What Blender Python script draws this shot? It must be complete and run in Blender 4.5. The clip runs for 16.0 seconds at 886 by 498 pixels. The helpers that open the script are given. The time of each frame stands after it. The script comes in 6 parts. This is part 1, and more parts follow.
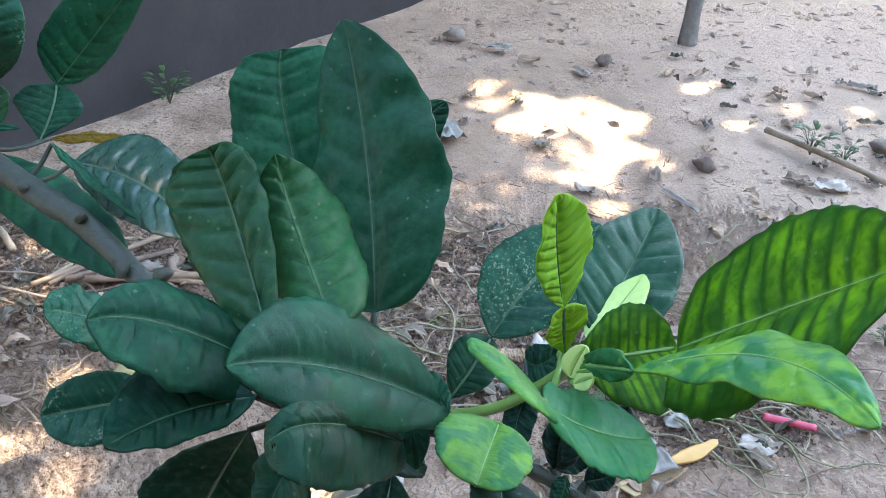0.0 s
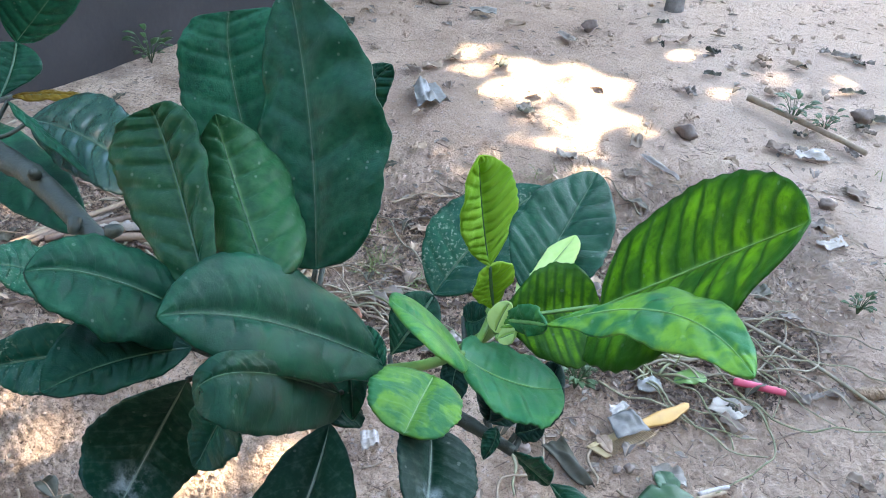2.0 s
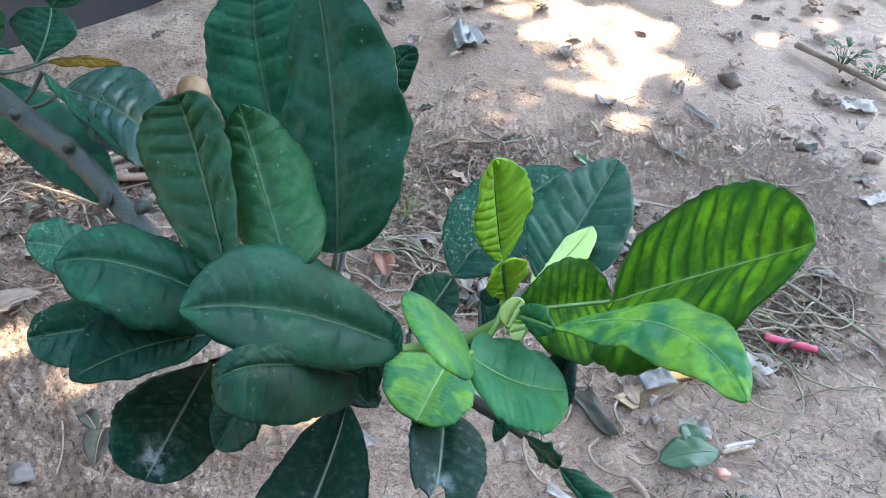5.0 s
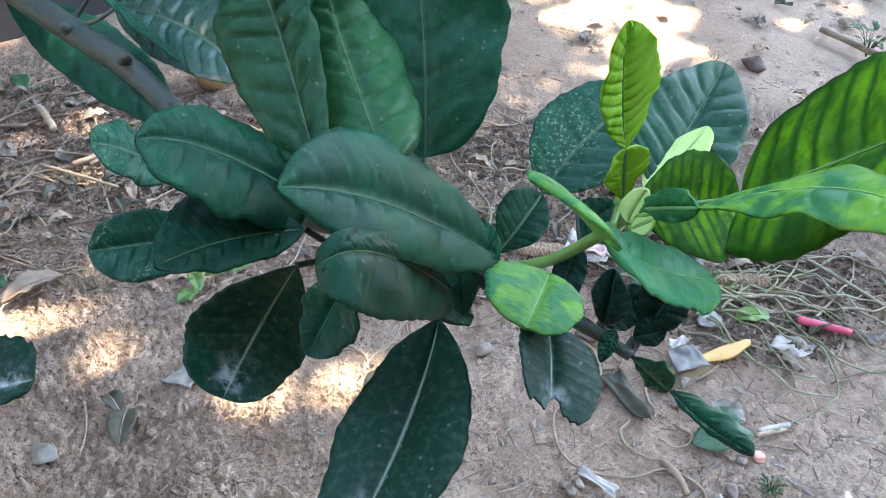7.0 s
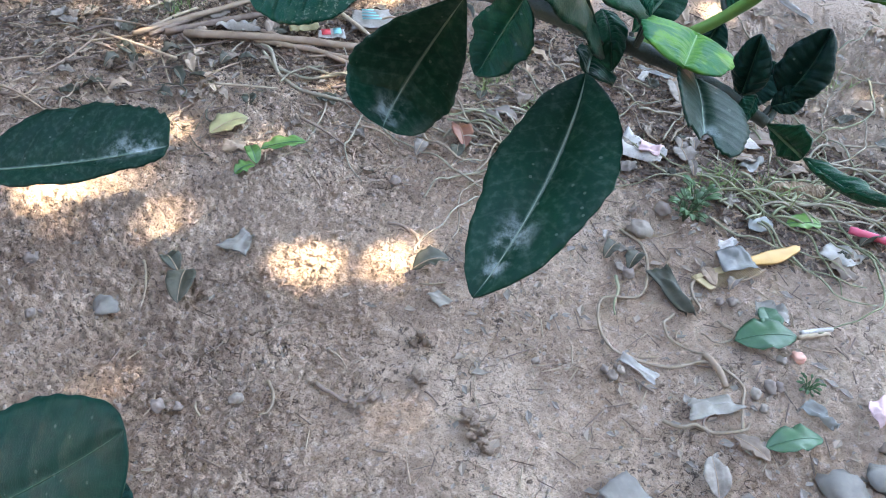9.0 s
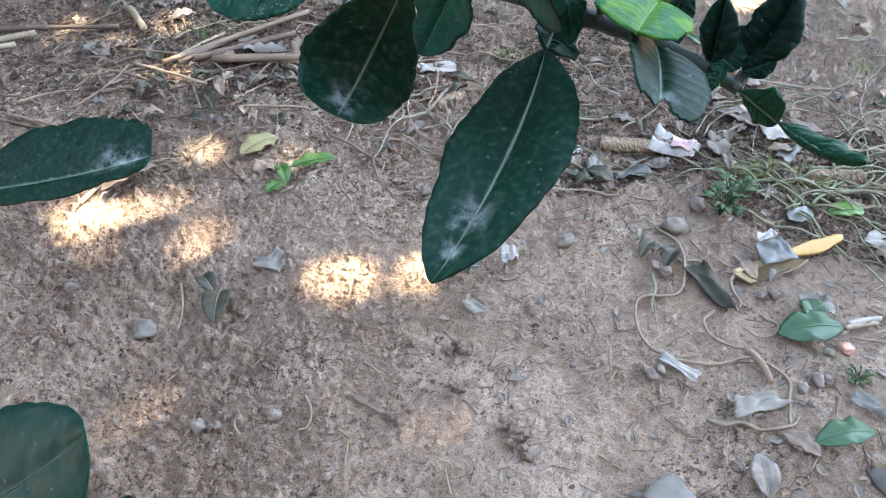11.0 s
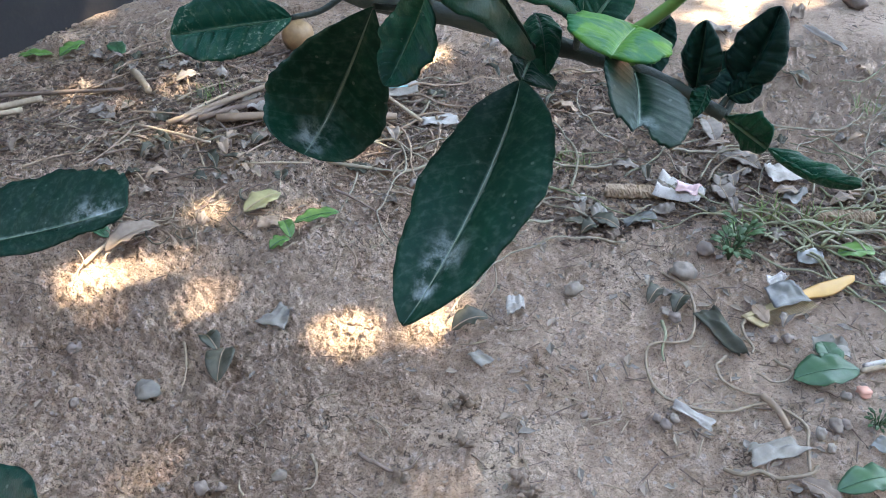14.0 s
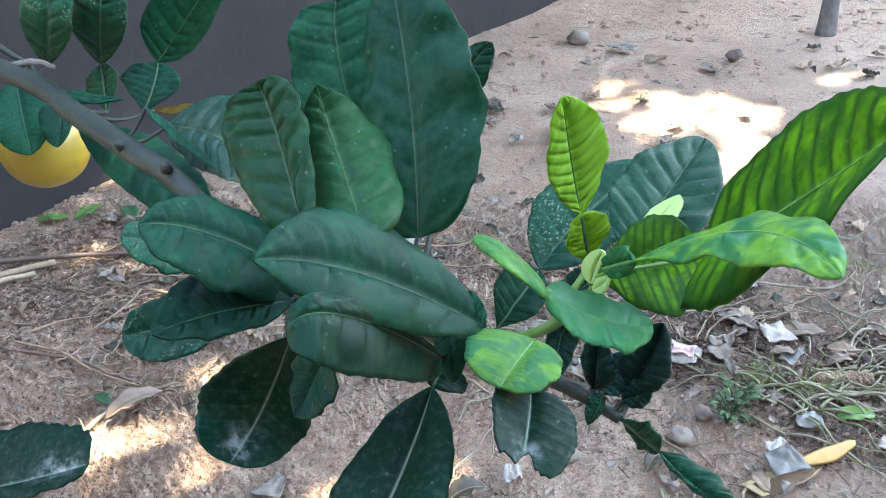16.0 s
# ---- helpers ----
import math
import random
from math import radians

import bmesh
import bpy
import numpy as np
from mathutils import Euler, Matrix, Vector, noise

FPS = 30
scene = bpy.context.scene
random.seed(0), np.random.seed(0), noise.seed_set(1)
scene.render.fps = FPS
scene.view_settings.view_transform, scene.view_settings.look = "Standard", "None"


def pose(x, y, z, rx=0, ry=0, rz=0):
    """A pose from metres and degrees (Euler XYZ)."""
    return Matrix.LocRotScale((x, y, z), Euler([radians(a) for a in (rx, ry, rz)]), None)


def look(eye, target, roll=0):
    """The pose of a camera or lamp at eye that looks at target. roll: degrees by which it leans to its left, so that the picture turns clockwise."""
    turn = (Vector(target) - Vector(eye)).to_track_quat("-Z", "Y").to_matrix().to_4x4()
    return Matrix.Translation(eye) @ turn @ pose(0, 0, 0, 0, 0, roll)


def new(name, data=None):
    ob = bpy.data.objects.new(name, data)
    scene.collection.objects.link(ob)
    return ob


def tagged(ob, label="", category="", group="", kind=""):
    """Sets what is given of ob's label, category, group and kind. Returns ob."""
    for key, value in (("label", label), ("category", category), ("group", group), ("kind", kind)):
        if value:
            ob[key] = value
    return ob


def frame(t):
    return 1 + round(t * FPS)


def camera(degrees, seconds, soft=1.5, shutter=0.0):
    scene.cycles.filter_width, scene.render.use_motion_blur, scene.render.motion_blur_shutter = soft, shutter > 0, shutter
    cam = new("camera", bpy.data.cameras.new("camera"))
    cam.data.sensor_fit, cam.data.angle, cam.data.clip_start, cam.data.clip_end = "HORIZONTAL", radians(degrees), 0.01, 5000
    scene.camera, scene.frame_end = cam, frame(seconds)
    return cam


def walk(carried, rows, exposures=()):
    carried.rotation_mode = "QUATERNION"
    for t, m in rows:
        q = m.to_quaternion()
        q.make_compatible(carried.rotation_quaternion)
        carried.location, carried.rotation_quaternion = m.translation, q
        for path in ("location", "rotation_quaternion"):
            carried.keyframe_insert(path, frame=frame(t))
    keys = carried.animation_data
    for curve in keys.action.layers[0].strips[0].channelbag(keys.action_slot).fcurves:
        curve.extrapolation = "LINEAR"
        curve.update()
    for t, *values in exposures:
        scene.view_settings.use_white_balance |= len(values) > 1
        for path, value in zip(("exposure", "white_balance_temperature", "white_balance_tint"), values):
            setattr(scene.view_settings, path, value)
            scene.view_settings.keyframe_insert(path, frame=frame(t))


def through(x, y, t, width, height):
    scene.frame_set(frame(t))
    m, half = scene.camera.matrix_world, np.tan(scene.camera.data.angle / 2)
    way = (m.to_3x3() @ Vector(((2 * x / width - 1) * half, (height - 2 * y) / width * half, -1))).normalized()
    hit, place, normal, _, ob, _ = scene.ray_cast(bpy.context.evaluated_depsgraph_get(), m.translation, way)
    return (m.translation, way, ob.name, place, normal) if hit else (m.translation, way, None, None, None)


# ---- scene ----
cam = camera(53.65, 16.0, soft=1.0)
# seconds, eye x y z, turn to the left, tilt up, lean
ROWS = [
    (0, 0.0096, 0.0110, 1.0246, 0.17, -31.53, 3.09),
    (0.5, 0.0171, 0.0051, 1.0263, -1.11, -31.35, 3.55),
    (1, 0.0186, 0.0046, 1.0270, -1.10, -31.82, 3.77),
    (1.5, 0.0203, 0.0001, 1.0266, -1.05, -32.49, 4.14),
    (2, 0.0254, 0.0027, 1.0290, -0.98, -33.77, 4.38),
    (2.5, 0.0244, 0.0020, 1.0337, -0.27, -34.86, 4.49),
    (3, 0.0335, 0.0112, 1.0429, 0.87, -36.02, 4.12),
    (5.5, 0.0272, 0.0052, 1.0455, 2.06, -38.01, 4.41),
    (6, 0.0090, -0.0046, 1.0311, 2.59, -38.01, 4.58),
    (6.5, 0.0186, -0.0003, 1.0413, 2.47, -39.07, 4.54),
    (7, 0.0053, 0.0079, 1.0061, 2.40, -38.14, 3.70),
    (7.5, -0.0004, -0.0047, 1.0047, 2.61, -38.25, 3.23),
    (8, 0.0014, -0.0257, 1.0179, 3.03, -39.58, 3.90),
    (8.5, -0.0186, -0.0298, 0.9639, 3.00, -41.57, 5.39),
    (9, -0.0225, -0.0386, 0.9732, 4.47, -43.75, 6.02),
    (11.5, 0.0058, -0.0349, 0.9616, 9.19, -42.47, -1.61),
    (12, 0.0036, -0.0400, 0.9563, 9.07, -41.38, -2.54),
    (12.5, 0.0208, -0.0231, 0.9362, 9.79, -41.99, -2.17),
    (13, -0.0109, -0.0487, 0.9192, 9.05, -40.95, -0.19),
    (13.5, -0.0072, -0.0394, 0.9383, 10.27, -40.71, -1.28),
    (14, 0.0118, -0.0266, 0.9521, 9.76, -39.50, -2.14),
    (14.5, 0.0415, 0.0051, 0.9813, 9.82, -38.97, -3.00),
    (15, 0.0458, -0.0016, 0.9847, 10.22, -35.87, -2.20),
    (15.5, 0.0356, -0.0161, 0.9999, 10.85, -31.90, -1.95),
    (16, 0.0426, -0.0115, 1.0071, 10.47, -30.69, -3.07),
]
walk(cam, [(t, Matrix.Translation((x, y, z)) @ pose(0, 0, 0, 90, 0, yaw) @ pose(0, 0, 0, pitch) @ pose(0, 0, 0, 0, 0, roll)) for t, x, y, z, yaw, pitch, roll in ROWS],
     exposures=((0.0, 4.76, 6900.0, 10.0), (3.0, 4.82, 6850.0, 10.0), (7.0, 4.80, 6850.0, 10.0), (8.5, 4.80, 6750.0, 10.0), (9.2, 4.80, 6850.0, 10.0), (12.0, 4.72, 7000.0, 10.0),
                (13.3, 4.52, 7000.0, 10.0), (14.2, 4.60, 7000.0, 10.0), (15.0, 5.00, 7100.0, 10.0), (16.0, 4.92, 7000.0, 10.0)))

# ---- light ----
SUN_UP, SUN_TURN = 58.0, -50.0          # degrees above the ground; to the right of straight ahead when minus
TO_SUN = Vector((math.cos(radians(SUN_UP)) * math.sin(radians(-SUN_TURN)), math.cos(radians(SUN_UP)) * math.cos(radians(SUN_TURN)), math.sin(radians(SUN_UP))))
world = bpy.data.worlds.new("sky")
scene.world = world
world.use_nodes = True
_sky = world.node_tree.nodes.new("ShaderNodeTexSky")
_sky.sky_type, _sky.sun_disc = "NISHITA", False
_sky.sun_elevation, _sky.sun_rotation = radians(SUN_UP), radians(-SUN_TURN)
_bg = world.node_tree.nodes["Background"]
_bg.inputs["Strength"].default_value = 0.08
world.node_tree.links.new(_sky.outputs["Color"], _bg.inputs["Color"])
_sun = new("sun", bpy.data.lights.new("sun", "SUN"))
_sun.data.energy, _sun.data.angle, _sun.data.color = 3.6, radians(0.53), (1.0, 0.87, 0.70)
_sun.matrix_world = look(TO_SUN * 20, (0, 0, 0))

# ---- materials ----
def material(name):
    m = bpy.data.materials.new(name)
    m.use_nodes = True
    m.node_tree.nodes.clear()
    return m


def nd(m, kind, props=None, **ins):
    """A node of the material m; inputs by name (_ for a blank) or n0, n1... by number; a socket is linked."""
    n = m.node_tree.nodes.new("ShaderNode" + kind)
    for k, v in (props or {}).items():
        if k == "operation":
            n.operation = v
        elif k == "use_clamp":
            n.use_clamp = v
        elif k == "data_type":
            n.data_type = v
        elif k == "blend_type":
            n.blend_type = v
        elif k == "interpolation_type":
            n.interpolation_type = v
        elif k == "feature":
            n.feature = v
    for k, v in ins.items():
        s = n.inputs[int(k[1:])] if k[0] == "n" and k[1:].isdigit() else n.inputs[k.replace("_", " ")]
        if isinstance(v, bpy.types.NodeSocket):
            m.node_tree.links.new(v, s)
        else:
            s.default_value = (*v, 1.0) if isinstance(v, tuple) and len(v) == 3 and s.type == "RGBA" else v
    return n


def maths(m, op, a, b=0.0, clamp=False):
    return nd(m, "Math", {"operation": op, "use_clamp": clamp}, n0=a, n1=b).outputs[0]


def blend(m, f, a, b, how="MIX"):
    n = nd(m, "Mix", {"data_type": "RGBA", "blend_type": how})
    for s, v in ((n.inputs[0], f), (n.inputs[6], a), (n.inputs[7], b)):
        if isinstance(v, bpy.types.NodeSocket):
            m.node_tree.links.new(v, s)
        else:
            s.default_value = (*v, 1.0) if isinstance(v, tuple) else v
    return n.outputs[2]


def step(m, x, lo, hi):
    n = nd(m, "MapRange", {"interpolation_type": "SMOOTHSTEP"}, Value=x)
    n.inputs[1].default_value, n.inputs[2].default_value = lo, hi
    return n.outputs[0]


def grain(m, scale, detail=4.0, rough=0.55, vector=None, distortion=0.0):
    ins = {"Scale": scale, "Detail": detail, "Roughness": rough, "Distortion": distortion}
    if vector is not None:
        ins["Vector"] = vector
    return nd(m, "TexNoise", None, **ins).outputs[0]


def place(m):
    return nd(m, "TexCoord").outputs["Object"]


def finish(m, shader):
    m.node_tree.links.new(shader.outputs[0], nd(m, "OutputMaterial").inputs[0])
    return m


def leaf_material(name, lamina, dark, vein, vein_gain=0.35, rib_band=0.0, veins=8, slant=1.0, rough=0.31, through=0.03, glow=(0.05, 0.20, 0.04),
                  specks=0.0, bloom=0.0, mottle=0.0, relief=0.9, shine=0.12, line_gain=0.10):
    """A citrus leaf: u runs along the midrib, v across it."""
    m = material(name)
    uv = nd(m, "SeparateXYZ", None, Vector=nd(m, "TexCoord").outputs["UV"])
    s, v = uv.outputs[0], uv.outputs[1]
    off = maths(m, "ABSOLUTE", maths(m, "MULTIPLY", maths(m, "SUBTRACT", v, 0.5), 2.0))
    obj = place(m)
    rnd = nd(m, "ObjectInfo").outputs["Random"]
    big, fine = grain(m, 55.0, 3.0, vector=obj), grain(m, 420.0, 5.0, vector=obj)
    wander = maths(m, "MULTIPLY", maths(m, "SUBTRACT", grain(m, 90.0, 2.0, vector=obj), 0.5), 0.35)
    q = maths(m, "ADD", maths(m, "SUBTRACT", maths(m, "MULTIPLY", s, float(veins)), maths(m, "MULTIPLY", off, slant)), wander)
    far = maths(m, "MULTIPLY", maths(m, "ABSOLUTE", maths(m, "SUBTRACT", maths(m, "FRACT", q), 0.5)), 2.0)   # 1 on a vein, 0 between
    line = step(m, far, 0.86, 1.0)
    wide = step(m, far, 0.30, 1.0)
    rib = maths(m, "SUBTRACT", 1.0, step(m, off, 0.015, 0.05))
    net = nd(m, "TexVoronoi", {"feature": "DISTANCE_TO_EDGE"}, Vector=obj, Scale=1100.0).outputs["Distance"]
    tone = maths(m, "ADD", maths(m, "MULTIPLY", big, 0.75), maths(m, "MULTIPLY", rnd, 0.35))
    col = blend(m, step(m, tone, 0.30, 0.85), dark, lamina)
    if rib_band:
        cells = nd(m, "CombineXYZ", None, X=maths(m, "MULTIPLY", q, 0.7), Y=maths(m, "MULTIPLY", v, 4.0)).outputs[0]
        pale = maths(m, "MULTIPLY", step(m, far, 0.97, 0.35), step(m, grain(m, 1.0, 3.0, 0.55, cells), 0.28, 0.66))
        pale = maths(m, "MULTIPLY", pale, maths(m, "MULTIPLY", step(m, off, 1.02, 0.80), step(m, big, 0.22, 0.58)))
        pale = maths(m, "ADD", maths(m, "MULTIPLY", pale, rib_band), maths(m, "MULTIPLY", big, 0.12), True)
        col = blend(m, pale, dark, lamina)
    if mottle:
        col = blend(m, maths(m, "MULTIPLY", step(m, grain(m, 85.0, 3.0, 0.6, obj, 0.6), 0.42, 0.60), mottle), col, dark)
    lines = maths(m, "MULTIPLY", maths(m, "MAXIMUM", maths(m, "MULTIPLY", line, line_gain), rib), vein_gain)
    col = blend(m, lines, col, vein)
    col = blend(m, maths(m, "MULTIPLY", step(m, fine, 0.46, 0.7), 0.07), col, vein)
    col = blend(m, maths(m, "MULTIPLY", step(m, fine, 0.50, 0.36), 0.45), col, dark)
    gloss = maths(m, "ADD", rough - 0.06, maths(m, "MULTIPLY", big, 0.16))
    dots = nd(m, "TexVoronoi", {"feature": "F1"}, Vector=obj, Scale=330.0)
    dust = step(m, maths(m, "MULTIPLY", step(m, dots.outputs["Distance"], 0.24, 0.12), step(m, nd(m, "SeparateXYZ", None, Vector=dots.outputs["Color"]).outputs[0], 0.80, 0.82)), 0.3, 0.8)
    col = blend(m, maths(m, "MULTIPLY", dust, 0.09), col, (0.55, 0.62, 0.52))
    if specks:
        sp = maths(m, "MULTIPLY", step(m, grain(m, 800.0, 3.0, 0.6, obj), 0.55, 0.66), step(m, grain(m, 60.0, 2.0, 0.5, obj), 0.40, 0.62))
        col = blend(m, maths(m, "MULTIPLY", sp, specks), col, (0.50, 0.58, 0.42))
    if bloom:
        core = maths(m, "MULTIPLY", maths(m, "SUBTRACT", 1.0, step(m, off, 0.05, 0.52)), maths(m, "MULTIPLY", step(m, s, 0.62, 0.78), step(m, s, 1.0, 0.9)))
        fog = maths(m, "MULTIPLY", step(m, grain(m, 150.0, 5.0, 0.7, obj), 0.40, 0.72), maths(m, "ADD", core, maths(m, "MULTIPLY", rib, 0.35)), True)
        wisps = maths(m, "MULTIPLY", step(m, grain(m, 70.0, 5.0, 0.75, obj), 0.62, 0.85), 0.10)
        fog = maths(m, "MAXIMUM", fog, wisps)
        col = blend(m, maths(m, "MULTIPLY", fog, bloom), col, (0.40, 0.48, 0.47))
        gloss = maths(m, "ADD", gloss, maths(m, "MULTIPLY", fog, 0.25))
    height = maths(m, "ADD", maths(m, "MULTIPLY", step(m, far, 1.0, 0.3), 0.45), maths(m, "ADD", maths(m, "MULTIPLY", step(m, net, 0.0, 0.12), 0.08), maths(m, "ADD", maths(m, "MULTIPLY", big, 0.5), maths(m, "MULTIPLY", fine, 0.32))))
    bump = nd(m, "Bump", None, Strength=relief, Distance=0.0006, Height=height).outputs[0]
    face = nd(m, "BsdfPrincipled", None, Base_Color=col, Roughness=gloss, Normal=bump)
    face.inputs["Specular IOR Level"].default_value = shine
    back = nd(m, "BsdfTranslucent", None, Color=blend(m, 0.55, col, glow), Normal=bump)
    return finish(m, nd(m, "MixShader", None, n0=through, n1=face.outputs[0], n2=back.outputs[0]))


LEAF_DARK = leaf_material("leaf_dark_green", (0.0061, 0.0790, 0.0370), (0.0020, 0.0268, 0.0152), (0.09, 0.19, 0.09), 0.20, rough=0.42)
LEAF_GLOSS = leaf_material("leaf_glossy_dark", (0.0046, 0.0561, 0.0268), (0.0022, 0.0281, 0.0146), (0.09, 0.17, 0.10), 0.25, rough=0.36)
LEAF_DEEP = leaf_material("leaf_blue_green", (0.0029, 0.0342, 0.0220), (0.0015, 0.0171, 0.0122), (0.05, 0.12, 0.08), 0.2, rough=0.42)
LEAF_MID = leaf_material("leaf_green", (0.0160, 0.0880, 0.0290), (0.0068, 0.0460, 0.0190), (0.14, 0.26, 0.10), 0.32)
LEAF_SPECK = leaf_material("leaf_speckled", (0.0098, 0.0952, 0.0464), (0.0049, 0.0512, 0.0293), (0.20, 0.32, 0.17), 0.42, specks=0.32)
LEAF_BLOOM = leaf_material("leaf_dusty", (0.0034, 0.0329, 0.0171), (0.0018, 0.0195, 0.0110), (0.24, 0.33, 0.26), 0.32, bloom=0.75, relief=0.3, rough=0.44)
LEAF_MOTTLE = leaf_material("leaf_mottled", (0.15, 0.34, 0.035), (0.020, 0.145, 0.055), (0.24, 0.42, 0.16), 0.30, mottle=0.92, through=0.16, glow=(0.25, 0.5, 0.05), rough=0.42, relief=0.4)
LEAF_STRIPE = leaf_material("leaf_striped", (0.135, 0.345, 0.008), (0.008, 0.066, 0.009), (0.24, 0.40, 0.12), 0.22, rib_band=0.95, veins=11, slant=0.9, through=0.20, rough=0.42, glow=(0.28, 0.48, 0.01), relief=0.5)
LEAF_YOUNG = leaf_material("leaf_young", (0.34, 0.54, 0.040), (0.19, 0.38, 0.030), (0.08, 0.22, 0.04), 0.6, line_gain=0.3, veins=11, slant=1.3, through=0.30, rough=0.45, glow=(0.45, 0.65, 0.04))
LEAF_PALE = leaf_material("leaf_pale", (0.58, 0.76, 0.30), (0.48, 0.68, 0.22), (0.62, 0.75, 0.36), 0.06, through=0.25, rough=0.5, glow=(0.5, 0.7, 0.15), relief=0.25)
# part of the sky sheen is put into this paler, bluer base colour
LEAF_PALE_SHEEN = leaf_material("leaf_sheen", (0.030, 0.10, 0.066), (0.014, 0.062, 0.045), (0.30, 0.40, 0.22), 0.3, rough=0.22, relief=0.5, shine=0.75)
LEAF_BROWN = leaf_material("leaf_yellowed", (0.24, 0.17, 0.020), (0.12, 0.075, 0.012), (0.30, 0.22, 0.06), 0.3, through=0.25, glow=(0.4, 0.28, 0.02))


def plain(name, a, b, scale=60.0, rough=0.6, bump=0.3, depth=0.0008, metal=0.0, through=0.0, coat=0.0, detail=5.0, fine=0.0):
    """A matter of two tones with grain and relief, varied a little from thing to thing."""
    m = material(name)
    obj = place(m)
    n = grain(m, scale, detail, 0.62, obj)
    big = grain(m, scale * 0.22, 3.0, 0.5, obj)
    rnd = nd(m, "ObjectInfo").outputs["Random"]
    f = step(m, maths(m, "ADD", maths(m, "MULTIPLY", n, 0.6), maths(m, "ADD", maths(m, "MULTIPLY", big, 0.4), maths(m, "MULTIPLY", maths(m, "SUBTRACT", rnd, 0.5), 0.22))), 0.30, 0.70)
    col = blend(m, f, a, b)
    if fine:
        col = blend(m, maths(m, "MULTIPLY", step(m, grain(m, scale * 7, 3.0, 0.6, obj), 0.52, 0.70), fine), col, (0.05, 0.04, 0.03))
    bm = nd(m, "Bump", None, Strength=bump, Distance=depth, Height=maths(m, "ADD", n, maths(m, "MULTIPLY", grain(m, scale * 6, 3.0, 0.6, obj), 0.4))).outputs[0]
    face = nd(m, "BsdfPrincipled", None, Base_Color=col, Roughness=maths(m, "ADD", rough - 0.08, maths(m, "MULTIPLY", n, 0.16)), Metallic=metal, Normal=bm)
    face.inputs["Coat Weight"].default_value = coat
    if not through:
        return finish(m, face)
    back = nd(m, "BsdfTranslucent", None, Color=col)
    return finish(m, nd(m, "MixShader", None, n0=through, n1=face.outputs[0], n2=back.outputs[0]))


RIB_GREEN = plain("midrib_green", (0.060, 0.15, 0.080), (0.025, 0.075, 0.04), 300, 0.45)
RIB_LIME = plain("midrib_lime", (0.24, 0.42, 0.14), (0.14, 0.30, 0.08), 300, 0.45)
RIB_DUSTY = plain("midrib_dusty", (0.22, 0.29, 0.22), (0.10, 0.17, 0.11), 300, 0.6)
BARK = plain("citrus_bark", (0.014, 0.026, 0.016), (0.036, 0.050, 0.036), 160, 0.6, 1.0, fine=0.35)
SHOOT = plain("green_shoot", (0.16, 0.30, 0.06), (0.10, 0.22, 0.05), 200, 0.45)
TRUNK = plain("grey_bark", (0.16, 0.15, 0.13), (0.28, 0.27, 0.24), 40, 0.85, 0.9, 0.004, fine=0.4)
PEEL = plain("ripe_peel", (0.40, 0.26, 0.020), (0.29, 0.23, 0.025), 60, 0.38, 0.5, 0.0006, coat=0.15)
TAN_PEEL = plain("tan_peel", (0.36, 0.23, 0.11), (0.24, 0.15, 0.07), 60, 0.5)
CROWN = plain("crown_leaf", (0.035, 0.095, 0.030), (0.06, 0.13, 0.04), 30, 0.5, through=0.15)
# far darker than plaster; it holds wall shade and swallows bounce light
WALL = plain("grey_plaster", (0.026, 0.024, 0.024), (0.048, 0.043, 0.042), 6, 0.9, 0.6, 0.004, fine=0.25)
STRAW = plain("straw", (0.48, 0.39, 0.27), (0.29, 0.225, 0.15), 120, 0.7)
STALK = plain("dry_stalk", (0.42, 0.31, 0.21), (0.26, 0.19, 0.13), 60, 0.75, 0.5)
VINE = plain("vine_stem", (0.20, 0.185, 0.12), (0.33, 0.29, 0.21), 90, 0.7, 0.4)
VINE_GREEN = plain("vine_green", (0.17, 0.19, 0.095), (0.28, 0.27, 0.17), 90, 0.65)
ROOT = plain("root", (0.31, 0.245, 0.17), (0.20, 0.155, 0.105), 90, 0.75, 0.5)
TWIG = plain("twig", (0.14, 0.10, 0.075), (0.24, 0.18, 0.14), 90, 0.8, 0.5)
COB = plain("corn_cob", (0.44, 0.33, 0.22), (0.20, 0.14, 0.085), 110, 0.85, 1.0, 0.002, fine=0.5)
PITH = plain("cob_pith", (0.55, 0.44, 0.32), (0.40, 0.30, 0.2), 200, 0.9)
DRY_LEAF = plain("dry_leaf", (0.30, 0.24, 0.18), (0.20, 0.15, 0.11), 90, 0.75, 0.6, through=0.1)
GREY_LEAF = plain("grey_dead_leaf", (0.30, 0.262, 0.215), (0.13, 0.108, 0.085), 80, 0.75, 0.6)
DARK_LEAF = plain("rotten_leaf", (0.034, 0.038, 0.022), (0.080, 0.076, 0.050), 80, 0.6, 0.5)
RUST_LEAF = plain("rust_leaf", (0.20, 0.075, 0.035), (0.12, 0.05, 0.03), 80, 0.5, 0.5)
YELLOW_LEAF = plain("yellowed_leaf", (0.36, 0.34, 0.16), (0.26, 0.22, 0.11), 80, 0.5, 0.4, through=0.12)
FRESH_LEAF = plain("fallen_green_leaf", (0.13, 0.26, 0.055), (0.085, 0.185, 0.045), 80, 0.4, 0.4, through=0.12)
DEEP_LEAF = plain("fallen_deep_leaf", (0.024, 0.085, 0.034), (0.050, 0.125, 0.055), 80, 0.42, 0.4)
STONE = plain("pebble", (0.26, 0.21, 0.17), (0.17, 0.135, 0.11), 110, 0.85, 0.6)
PALE_STONE = plain("pale_pebble", (0.33, 0.28, 0.225), (0.22, 0.185, 0.145), 110, 0.8, 0.5)
